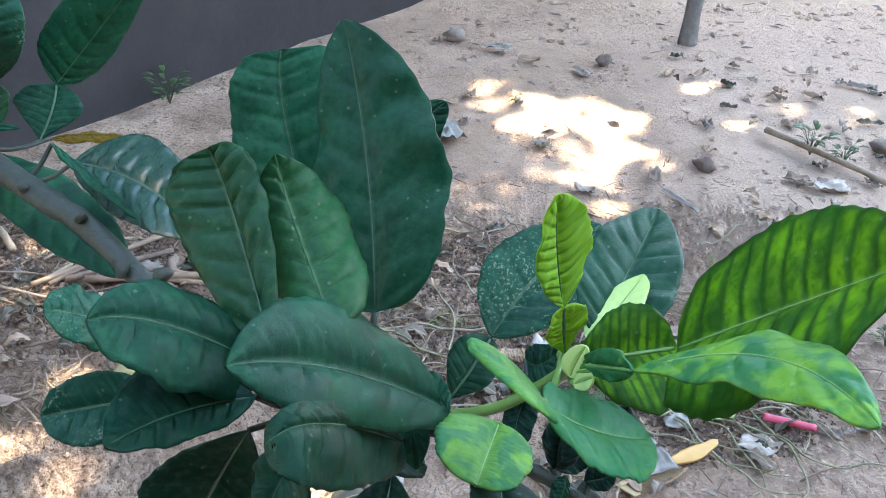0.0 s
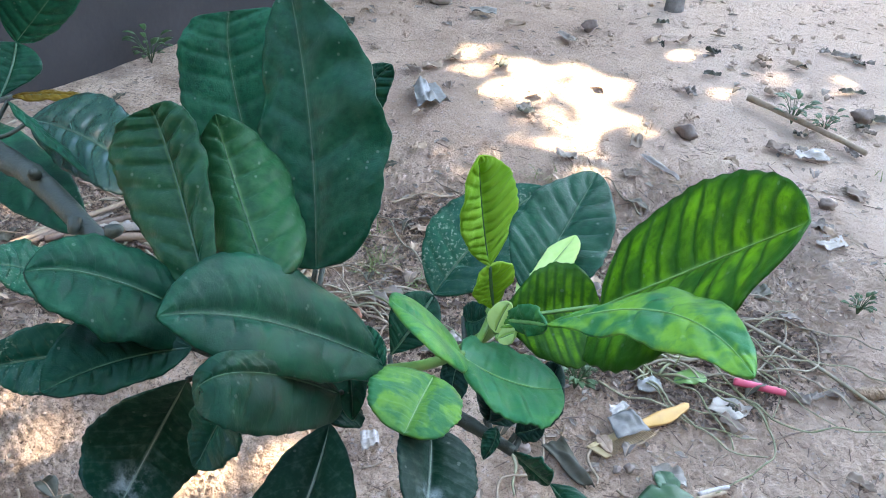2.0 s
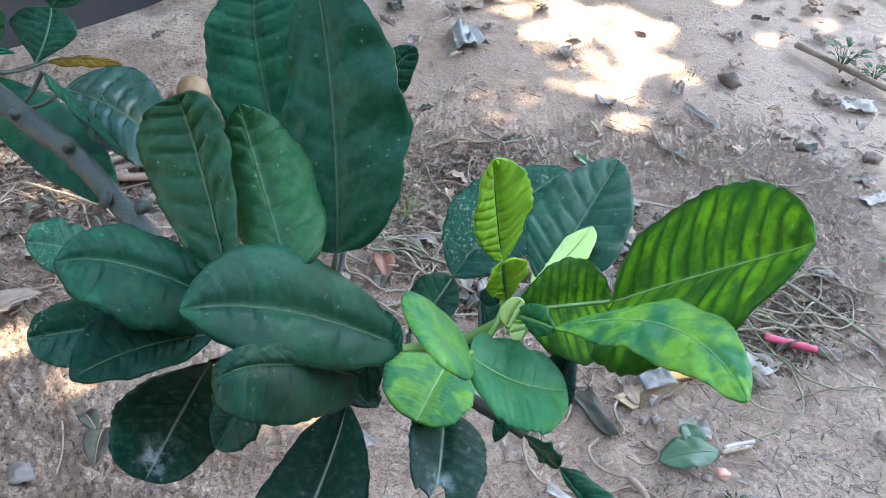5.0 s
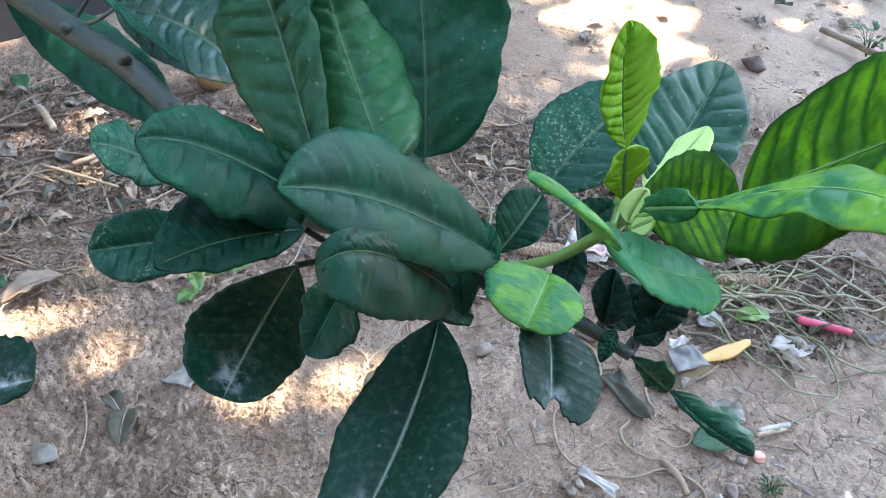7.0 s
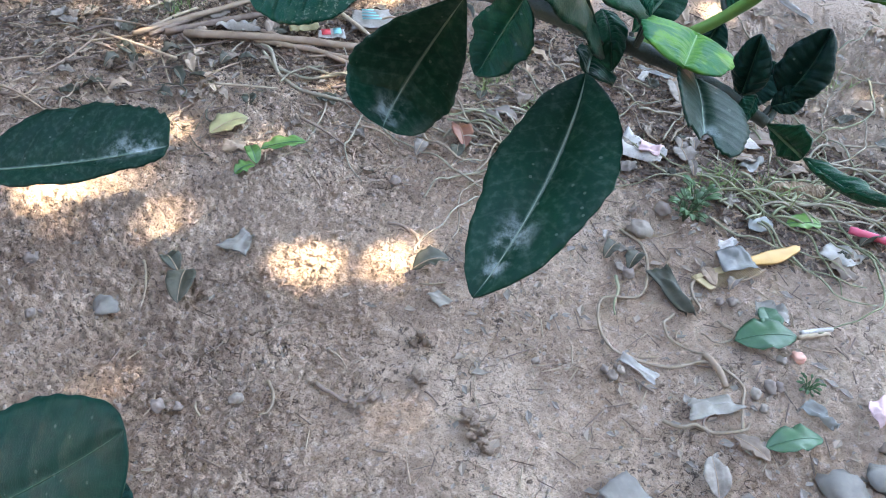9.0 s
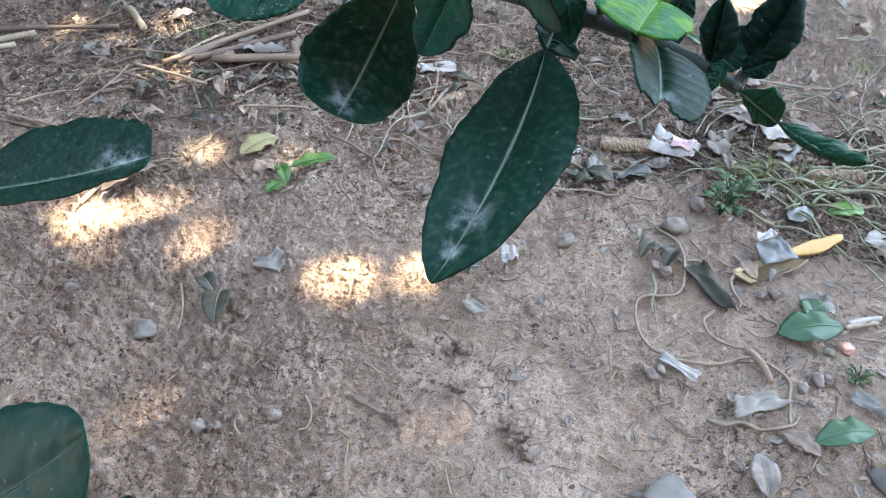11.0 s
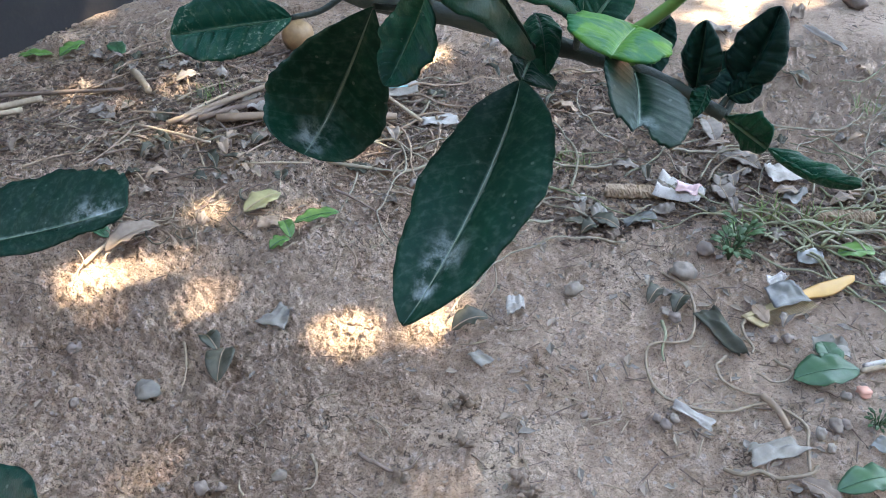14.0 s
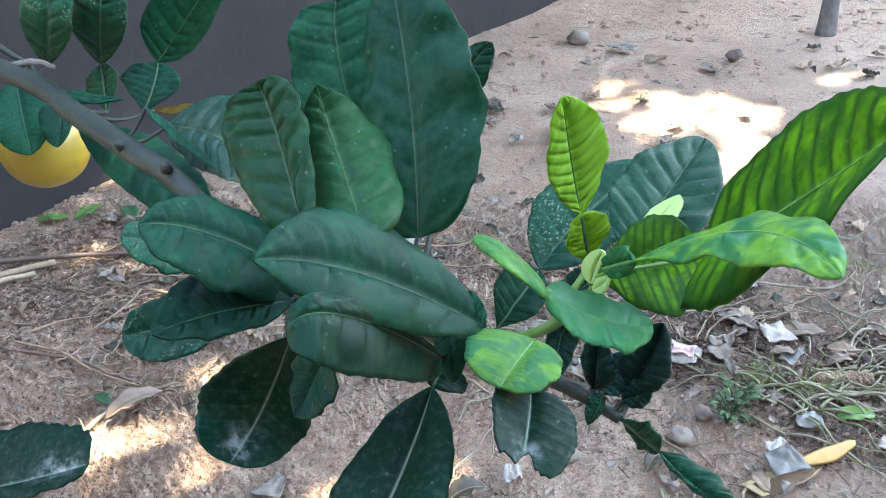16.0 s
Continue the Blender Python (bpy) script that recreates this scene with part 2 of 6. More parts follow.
SLATE = plain("slate", (0.16, 0.148, 0.125), (0.25, 0.230, 0.190), 60, 0.7, 0.5)
CLOD = plain("soil_clod", (0.30, 0.225, 0.165), (0.18, 0.13, 0.092), 240, 0.95, 1.0, 0.002, fine=0.5)
HUMUS = plain("dark_humus", (0.055, 0.038, 0.027), (0.13, 0.093, 0.068), 140, 0.9, 0.6)
PAPER = plain("dirty_paper", (0.50, 0.475, 0.425), (0.30, 0.27, 0.225), 40, 0.7, 0.5, fine=0.3)
PINK_PAPER = plain("pink_paper", (0.72, 0.50, 0.48), (0.60, 0.42, 0.40), 60, 0.7)
BLUE_FILM = plain("pale_blue_film", (0.36, 0.375, 0.345), (0.23, 0.225, 0.195), 50, 0.35, 0.5, through=0.15)
GREY_FILM = plain("grey_film", (0.22, 0.200, 0.160), (0.40, 0.370, 0.31), 50, 0.4, 0.6, through=0.1)
DARK_FILM = plain("dark_film", (0.085, 0.090, 0.080), (0.17, 0.168, 0.145), 50, 0.4, 0.6)
RED_INK = plain("red_print", (0.52, 0.05, 0.06), (0.42, 0.05, 0.05), 60, 0.45)
TEAL_INK = plain("teal_print", (0.16, 0.45, 0.46), (0.26, 0.55, 0.52), 60, 0.45)
PINK_PLASTIC = plain("pink_plastic", (0.66, 0.07, 0.14), (0.58, 0.10, 0.16), 60, 0.4)
PEACH_PLASTIC = plain("peach_plastic", (0.68, 0.36, 0.26), (0.60, 0.32, 0.23), 60, 0.5)
COMB = plain("amber_plastic", (0.58, 0.35, 0.10), (0.48, 0.29, 0.085), 50, 0.4, 0.2)
PALE_COMB = plain("pale_amber_plastic", (0.44, 0.35, 0.18), (0.34, 0.26, 0.13), 50, 0.45, 0.2)
WEED = plain("weed_leaf", (0.048, 0.115, 0.032), (0.030, 0.070, 0.022), 90, 0.5, through=0.10)
GRASS = plain("grass", (0.17, 0.26, 0.08), (0.28, 0.28, 0.13), 60, 0.6, through=0.15)


def soil_material():
    m = material("bare_soil")
    obj = place(m)
    patch, mid = grain(m, 2.6, 4.0, 0.6, obj), grain(m, 26.0, 6.0, 0.70, obj)
    fine, micro = grain(m, 120.0, 6.0, 0.72, obj, 0.6), grain(m, 430.0, 4.0, 0.70, obj, 0.4)
    col = blend(m, step(m, patch, 0.36, 0.64), (0.42, 0.293, 0.198), (0.68, 0.515, 0.375))
    col = blend(m, maths(m, "MULTIPLY", step(m, grain(m, 7.5, 5.0, 0.65, obj, 0.4), 0.47, 0.62), 0.50), col, (0.27, 0.185, 0.13))
    # pale tops and dark hollows of the relief are shaded in the colour
    col = blend(m, maths(m, "MULTIPLY", step(m, mid, 0.54, 0.70), 0.6), col, (0.70, 0.58, 0.49))
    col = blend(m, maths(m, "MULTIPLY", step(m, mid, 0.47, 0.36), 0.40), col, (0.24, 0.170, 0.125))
    col = blend(m, maths(m, "MULTIPLY", step(m, fine, 0.53, 0.66), 0.25), col, (0.66, 0.55, 0.46))
    axes = nd(m, "SeparateXYZ", None, Vector=obj)
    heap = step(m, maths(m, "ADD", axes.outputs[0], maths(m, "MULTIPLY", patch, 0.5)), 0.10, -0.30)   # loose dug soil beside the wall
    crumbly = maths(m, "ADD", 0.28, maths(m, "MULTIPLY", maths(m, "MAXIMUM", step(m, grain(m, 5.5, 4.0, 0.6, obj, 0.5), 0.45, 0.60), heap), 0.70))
    # crevice shade put into the colour as dark pits, stronger on loose soil
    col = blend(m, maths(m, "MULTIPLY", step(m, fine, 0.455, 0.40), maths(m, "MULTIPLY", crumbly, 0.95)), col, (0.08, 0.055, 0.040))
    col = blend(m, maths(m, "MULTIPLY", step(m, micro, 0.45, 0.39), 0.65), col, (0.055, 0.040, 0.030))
    col = blend(m, maths(m, "MULTIPLY", step(m, micro, 0.55, 0.66), 0.25), col, (0.70, 0.60, 0.51))
    run = maths(m, "ADD", axes.outputs[1], maths(m, "ADD", maths(m, "MULTIPLY", axes.outputs[0], 1.5), maths(m, "MULTIPLY", patch, 0.9)))
    far_off = step(m, run, 1.75, 2.40)
    col = blend(m, maths(m, "MULTIPLY", far_off, 0.60), col, (0.45, 0.328, 0.236))   # towards one mid brown further off and to the right
    col = blend(m, maths(m, "MULTIPLY", heap, maths(m, "MULTIPLY", step(m, grain(m, 4.2, 5.0, 0.65, obj, 0.5), 0.42, 0.60), 0.60)), col, (0.26, 0.180, 0.128))   # darker dug soil
    rim = step(m, maths(m, "ADD", axes.outputs[0], maths(m, "MULTIPLY", patch, 0.5)), 0.50, 1.30)
    col = blend(m, maths(m, "MULTIPLY", rim, 0.50), col, (0.68, 0.545, 0.42))   # paler soil towards the right
    bits = nd(m, "TexVoronoi", {"feature": "F1"}, Vector=obj, Scale=95.0)
    grit = maths(m, "MULTIPLY", step(m, bits.outputs["Distance"], 0.36, 0.24), step(m, nd(m, "SeparateXYZ", None, Vector=bits.outputs["Color"]).outputs[1], 0.74, 0.76))
    col = blend(m, maths(m, "MULTIPLY", grit, 0.6), col, (0.46, 0.40, 0.35))
    crack = nd(m, "TexVoronoi", {"feature": "DISTANCE_TO_EDGE"}, Vector=nd(m, "MixRGB", None, n0=0.12, n1=obj, n2=nd(m, "TexNoise", None, Vector=obj, Scale=20.0).outputs["Color"]).outputs[0], Scale=16.0).outputs["Distance"]
    gap = maths(m, "MULTIPLY", step(m, crack, 0.022, 0.004), step(m, grain(m, 5.0, 3.0, 0.5, obj), 0.50, 0.62))
    col = blend(m, maths(m, "MULTIPLY", gap, 0.75), col, (0.06, 0.042, 0.032))
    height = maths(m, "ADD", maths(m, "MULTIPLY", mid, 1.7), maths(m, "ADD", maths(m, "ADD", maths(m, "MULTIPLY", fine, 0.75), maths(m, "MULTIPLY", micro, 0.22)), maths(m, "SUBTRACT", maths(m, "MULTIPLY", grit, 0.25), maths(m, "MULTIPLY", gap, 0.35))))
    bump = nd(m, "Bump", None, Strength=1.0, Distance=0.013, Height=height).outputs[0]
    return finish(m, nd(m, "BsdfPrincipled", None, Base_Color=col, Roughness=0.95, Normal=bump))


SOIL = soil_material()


# ---- builders ----
def mesh_of(name, verts, faces, mat, smooth=True, uvs=None):
    me = bpy.data.meshes.new(name)
    me.from_pydata([tuple(v) for v in verts], [], faces)
    me.materials.append(mat)
    if smooth:
        me.polygons.foreach_set("use_smooth", [True] * len(me.polygons))
    if uvs is not None:
        layer = me.uv_layers.new(name="UVMap")
        loops = np.empty(len(me.loops), dtype=np.int32)
        me.loops.foreach_get("vertex_index", loops)
        layer.data.foreach_set("uv", np.asarray(uvs, dtype=np.float32)[loops].ravel())
    me.update()
    return me


def part(name, verts, faces, mat, parent, label="", at=(0, 0, 0), smooth=True, uvs=None):
    """One mesh object under a thing or a part; the mesh is given in the world's metres, its origin lies at `at`."""
    at = Vector(at)
    ob = new(name, mesh_of(name, [Vector(v) - at for v in verts], faces, mat, smooth, uvs))
    ob.parent = parent
    up = parent
    while up is not None:
        at = at - up.location
        up = up.parent
    ob.location = at
    return tagged(ob, label)


def thing(name, verts, faces, mat, label, category, group="", at=None, smooth=True, kind="", uvs=None):
    """One mesh as a thing of its own, given in metres round its own origin, set down at `at` (a place or a matrix)."""
    ob = new(name, mesh_of(name, verts, faces, mat, smooth, uvs))
    if at is not None:
        ob.matrix_basis = at if isinstance(at, Matrix) else Matrix.Translation(at)
    return tagged(ob, label, category, group, kind)


def spline(points, n):
    """n places along a smooth line through the points."""
    pts = [Vector(p) for p in points]
    pts = [pts[0] * 2 - pts[1]] + pts + [pts[-1] * 2 - pts[-2]]
    out, legs = [], len(pts) - 3
    for i in range(n):
        x = i / (n - 1) * legs
        k = min(int(x), legs - 1)
        t = x - k
        a, b, c, d = pts[k:k + 4]
        out.append(0.5 * (2 * b + (c - a) * t + (2 * a - 5 * b + 4 * c - d) * t * t + (3 * b - a - 3 * c + d) * t ** 3))
    return out


def tube(line, radii, sides=8, rough=0.0, seed=0):
    """A closed tube along a line; radii: one at each place."""
    rng = random.Random(seed)
    verts, faces, n = [], [], len(line)
    side = None
    for i, p in enumerate(line):
        d = (line[min(i + 1, n - 1)] - line[max(i - 1, 0)]).normalized()
        side = d.orthogonal() if side is None else (side - d * side.dot(d))
        side.normalize()
        other = d.cross(side)
        for k in range(sides):
            a = 2 * math.pi * k / sides
            r = radii[i] * (1 + rough * (rng.random() - 0.5))
            verts.append(p + (side * math.cos(a) + other * math.sin(a)) * r)
    for i in range(n - 1):
        for k in range(sides):
            j = (k + 1) % sides
            faces.append((i * sides + k, i * sides + j, (i + 1) * sides + j, (i + 1) * sides + k))
    faces.append(tuple(reversed(range(sides))))
    faces.append(tuple((n - 1) * sides + k for k in range(sides)))
    return verts, faces


def blade(base, mid, tip, left, right, n=34, m=7, veins=10, pucker=1.0, slant=2.0, camber=0.04, wave=0.0006, blunt=0.3, shift=0.85, heel=0.8, jag=0.0, torn=False, thick=0.00035, ripple=0.0, ripples=5.0, seed=0):
    """A leaf's blade with two faces and a rim: a bowed midrib from base to tip, two half blades that reach left and right at
    their widest. blunt: 0 a pointed tip, 1 a round one. shift: below 1 it is widest nearer the base."""
    base, mid, tip, left, right = (Vector(v) for v in (base, mid, tip, left, right))
    rng = random.Random(seed)
    ctrl = mid * 2 - (base + tip) * 0.5
    axis = (tip - base).normalized()
    reach = []
    for edge in (left, right):
        d = edge - mid
        reach.append(d - axis * d.dot(axis))
    size = (reach[0].length + reach[1].length) * 0.5
    up = reach[1].cross(axis)
    if up.length < 1e-9:
        up = axis.orthogonal()
    up.normalize()
    if up.dot(Vector((0, -0.6, 1))) < 0:
        up = -up
    phase = [rng.random() * 6.28 for _ in range(6)]
    top, uvs = [], []
    for i in range(n + 1):
        s = i / n
        for j in range(-m, m + 1):
            v = abs(j) / m
            se = s
            if torn:
                bite = 0.05 + 0.20 * math.exp(-((j / m - 0.10) / 0.22) ** 2) + 0.05 * noise.noise((j / m * 4, 0.3, 0.7))
                se = s * (1 - bite)
            p = base * (1 - se) ** 2 + ctrl * 2 * se * (1 - se) + tip * se * se
            w = math.sin(math.pi * min(1, max(0, se ** shift)))
            sharp = 0.72 - 0.30 * blunt
            w = max(w, 0) ** sharp if se > 0.5 else max(w, 0) ** heel
            if not torn and se > 0.93:
                w *= 1 - 0.25 * (1 - blunt) * (se - 0.93) / 0.07
            side = reach[0] if j < 0 else reach[1]
            edge = 1 + 0.012 * math.sin(s * 75 + phase[0]) * v ** 4 + 0.02 * math.sin(s * 19 + phase[1]) * v ** 3
            if jag and se > 0.6:
                edge -= jag * v ** 3 * abs(math.sin(s * 41 + phase[4]) + 0.6 * math.sin(s * 93 + j)) * (se - 0.6) / 0.4
            q = se * veins - slant * v ** 1.25 + 0.16 * noise.noise((se * 4 + phase[4] * 7, v * 2, 3.0 if j < 0 else 9.0))
            dent = (abs(q - math.floor(q) - 0.5) * 2) ** 6
            p = p + side * (v * w * edge)
            lift = camber * size * 4 * v * (1 - v) * w
            lift += pucker * 0.0014 * (0.9 + 0.4 * noise.noise((s * 5 + phase[5], j * 0.25, 0))) * (0.25 - dent) * min(1, v * 5) * (1.15 - v) * min(1, w * 1.5)
            lift += wave * math.sin(s * 17 + phase[2] + (1.5 if j < 0 else 0)) * v * v * w
            lift += 0.5 * wave * math.sin(s * 31 + phase[3] - j) * v * w
            lift += 0.75 * ripple * math.sin(6.283 * ripples * s + phase[2] + 2.2 * noise.noise((s * 3, j * 0.2, phase[3]))) * (0.7 + 0.8 * noise.noise((s * 2.3 + phase[0], j * 0.1, 6.0))) * v * (1.0 if j > 0 else 0.4) * w
            lift += 0.9 * wave * noise.noise((s * 7 + phase[0], j * 0.22, phase[1])) * v * w
            lift -= 0.0009 * math.exp(-(v * 8) ** 2) * min(1, w * 2)
            top.append(p + up * lift)
            uvs.append((se, 0.5 + 0.5 * j / m))
    c = 2 * m + 1
    verts = [p + up * thick for p in top] + [p - up * thick for p in top]
    o = len(top)
    faces = []
    for i in range(n):
        for j in range(c - 1):
            a, b, d, e = i * c + j, i * c + j + 1, (i + 1) * c + j + 1, (i + 1) * c + j
            faces += [(a, b, d, e), (o + e, o + d, o + b, o + a)]
        for j in (0, c - 1):
            a, e = i * c + j, (i + 1) * c + j
            faces.append((a, e, o + e, o + a) if j == 0 else (e, a, o + a, o + e))
    for j in range(c - 1):
        faces.append((n * c + j, n * c + j + 1, o + n * c + j + 1, o + n * c + j))
    rib = [base * (1 - s) ** 2 + ctrl * 2 * s * (1 - s) + tip * s * s for s in (k / 16 * (0.80 if torn else 0.97) for k in range(17))]
    return verts, faces, uvs + uvs, rib, up


def solid_sheet(f, nu, nv, thick):
    """A thin solid sheet from f(u, v) over the unit square."""
    top = [Vector(f(i / nu, j / nv)) for i in range(nu + 1) for j in range(nv + 1)]
    low = [p - Vector((0, 0, thick)) for p in top]
    c, o, faces = nv + 1, len(top), []
    for i in range(nu):
        for j in range(nv):
            a, b, d, e = i * c + j, i * c + j + 1, (i + 1) * c + j + 1, (i + 1) * c + j
            faces += [(a, e, d, b), (o + b, o + d, o + e, o + a)]
        for j in (0, nv):
            a, e = i * c + j, (i + 1) * c + j
            faces.append((a, o + a, o + e, e) if j == 0 else (e, o + e, o + a, a))
    for j in range(nv):
        faces += [(j + 1, o + j + 1, o + j, j), (nu * c + j, o + nu * c + j, o + nu * c + j + 1, nu * c + j + 1)]
    return top + low, faces


# ---- ground ----
def ground_z(x, y):
    near = 1.0 if -2.5 < x < 3 and -1 < y < 6 else 0.4
    close = max(0.0, 1 - max(0.0, -1.15 - x, x - 0.8, 0.45 - y, y - 1.75) / 0.35)
    z = 0.022 * noise.noise((x * 1.7, y * 1.7, 3.1)) + 0.010 * noise.noise((x * 5.3, y * 5.3, 7.7))
    wild = min(1.0, max(0.0, (-0.22 - x) / 0.25) + max(0.0, (y - 1.02) / 0.3))   # trodden smooth in the middle, crumbly round it
    rough = 0.42 + 0.55 * wild + 0.9 * max(0.0, noise.noise((x * 1.9 + 4, y * 1.9, 1.0))) * (0.4 + 0.6 * wild)
    z += rough * 0.0090 * noise.noise((x * 21, y * 21, 0.3)) * max(close, 0.25)
    z += rough * close * (0.0150 * abs(noise.noise((x * 43, y * 43, 9.0))) + 0.0150 * abs(noise.noise((x * 90, y * 90, 2.0))) + 0.0070 * noise.noise((x * 190, y * 190, 5.0)))
    return near * z


def ground_flat(x, y):
    """The lie of the land without its crumbs."""
    z = 0.022 * noise.noise((x * 1.7, y * 1.7, 3.1)) + 0.010 * noise.noise((x * 5.3, y * 5.3, 7.7))
    return (z if -2.5 < x < 3 and -1 < y < 6 else 0.4 * z) + (0.009 if x > -0.25 else 0.012)


def spread(lo, fine_lo, fine_hi, hi, gap, grow=1.13):
    mid = list(np.arange(fine_lo, fine_hi, gap))
    up, g, x = [], gap, fine_hi
    while x < hi:
        up.append(x)
        g *= grow
        x += g
    down, g, x = [], gap, fine_lo - gap
    while x > lo:
        down.append(x)
        g *= grow
        x -= g
    return [lo] + down[::-1] + mid + up + [hi]


xs, ys = spread(-60, -1.15, 0.80, 60, 0.0031, 1.1), spread(-60, 0.45, 1.75, 60, 0.0031, 1.1)
gv = [(x, y, ground_z(x, y)) for y in ys for x in xs]
gc = len(xs)
gf = [(j * gc + i, j * gc + i + 1, (j + 1) * gc + i + 1, (j + 1) * gc + i) for j in range(len(ys) - 1) for i in range(gc - 1)]
thing("ground", gv, gf, SOIL, "bare pinkish-brown soil with crumbs, dust, cracks and painted hollow shade", "ground", kind="structure")


def box(lo, hi):
    (a, b, c), (d, e, f) = lo, hi
    v = [(x, y, z) for x in (a, d) for y in (b, e) for z in (c, f)]
    return v, [(0, 1, 3, 2), (4, 6, 7, 5), (0, 4, 5, 1), (2, 3, 7, 6), (0, 2, 6, 4), (1, 5, 7, 3)]


# the plastered wall runs obliquely away on the left
WALL_FROM, WALL_TO = Vector((-2.35, 0.05, 0)), Vector((1.3, 6.0, 0))
along = (WALL_TO - WALL_FROM).normalized()
across = Vector((-along.y, along.x, 0))


def wall_mesh(length, height, thick):
    n, k = 90, 26
    verts, faces = [], []
    for i in range(n + 1):
        for j in range(k + 1):
            u, h = i / n * length, -0.1 + j / k * (height + 0.1)
            b = 0.006 * noise.noise((u * 3, h * 3, 0)) + 0.003 * noise.noise((u * 11, h * 11, 5))
            verts.append(WALL_FROM + along * u + Vector((0, 0, h)) - across * b)
    c = k + 1
    faces += [(i * c + j, (i + 1) * c + j, (i + 1) * c + j + 1, i * c + j + 1) for i in range(n) for j in range(k)]
    o = len(verts)
    for u in (0, length):
        for h in (-0.1, height):
            verts.append(WALL_FROM + along * u + across * thick + Vector((0, 0, h)))
    faces.append((o, o + 1, o + 3, o + 2))
    faces.append(tuple([j for j in range(c)] + [o + 1, o]))
    faces.append(tuple([n * c + j for j in range(c)][::-1] + [o + 2, o + 3]))
    faces.append(tuple([i * c + k for i in range(n + 1)] + [o + 3, o + 1]))
    return verts, faces


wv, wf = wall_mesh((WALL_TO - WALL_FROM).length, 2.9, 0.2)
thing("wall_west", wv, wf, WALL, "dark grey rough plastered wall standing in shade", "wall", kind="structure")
# unseen dark walls added behind and beside the path to cut sky light
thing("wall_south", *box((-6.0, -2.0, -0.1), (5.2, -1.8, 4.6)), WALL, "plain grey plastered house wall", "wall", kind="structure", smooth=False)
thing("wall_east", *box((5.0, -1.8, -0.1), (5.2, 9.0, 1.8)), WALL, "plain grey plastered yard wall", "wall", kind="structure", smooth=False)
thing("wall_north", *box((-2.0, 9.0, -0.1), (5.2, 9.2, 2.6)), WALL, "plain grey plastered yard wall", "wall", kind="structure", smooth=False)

# ---- the shade tree: its crown lets the sun through in a few gaps ----
GAPS = ((0.38, 2.36, 0.18, 0.25, 0.17), (0.17, 2.65, 0.07, 0.12, 0.25), (0.88, 2.78, 0.15, 0.06, 0.62), (0.90, 2.52, 0.09, 0.08, 0.55), (1.2, 2.62, 0.10, 0.05, 0.5), (0.10, 1.98, 0.06, 0.08, 0.6), (0.48, 1.96, 0.03, 0.06, 0.5),
        (-0.255, 0.895, 0.100, 0.022, 0.38), (-0.27, 1.035, 0.060, 0.008, 0.62), (-0.69, 0.97, 0.060, 0.045, 0.40), (-0.58, 0.94, 0.055, 0.040, 0.38), (-0.10, 0.95, 0.040, 0.010, 0.55), (-0.34, 1.78, 0.04, 0.03, 0.4),
        (-0.88, 1.56, 0.22, 0.03, 0.45), (-0.75, 1.40, 0.01, 0.02, 0.4), (-0.50, 1.17, 0.03, 0.02, 0.5), (-0.60, 1.16, 0.01, 0.01, 0.4), (-0.51, 0.60, 0.01, 0.02, 0.6), (0.70, 1.54, 0.05, 0.02, 0.35), (-1.20, 1.91, 0.02, 0.04, 0.4),
        (-0.62, 0.80, 0.03, 0.01, 0.7))
# centre and half size on the ground, and how many leaves stay


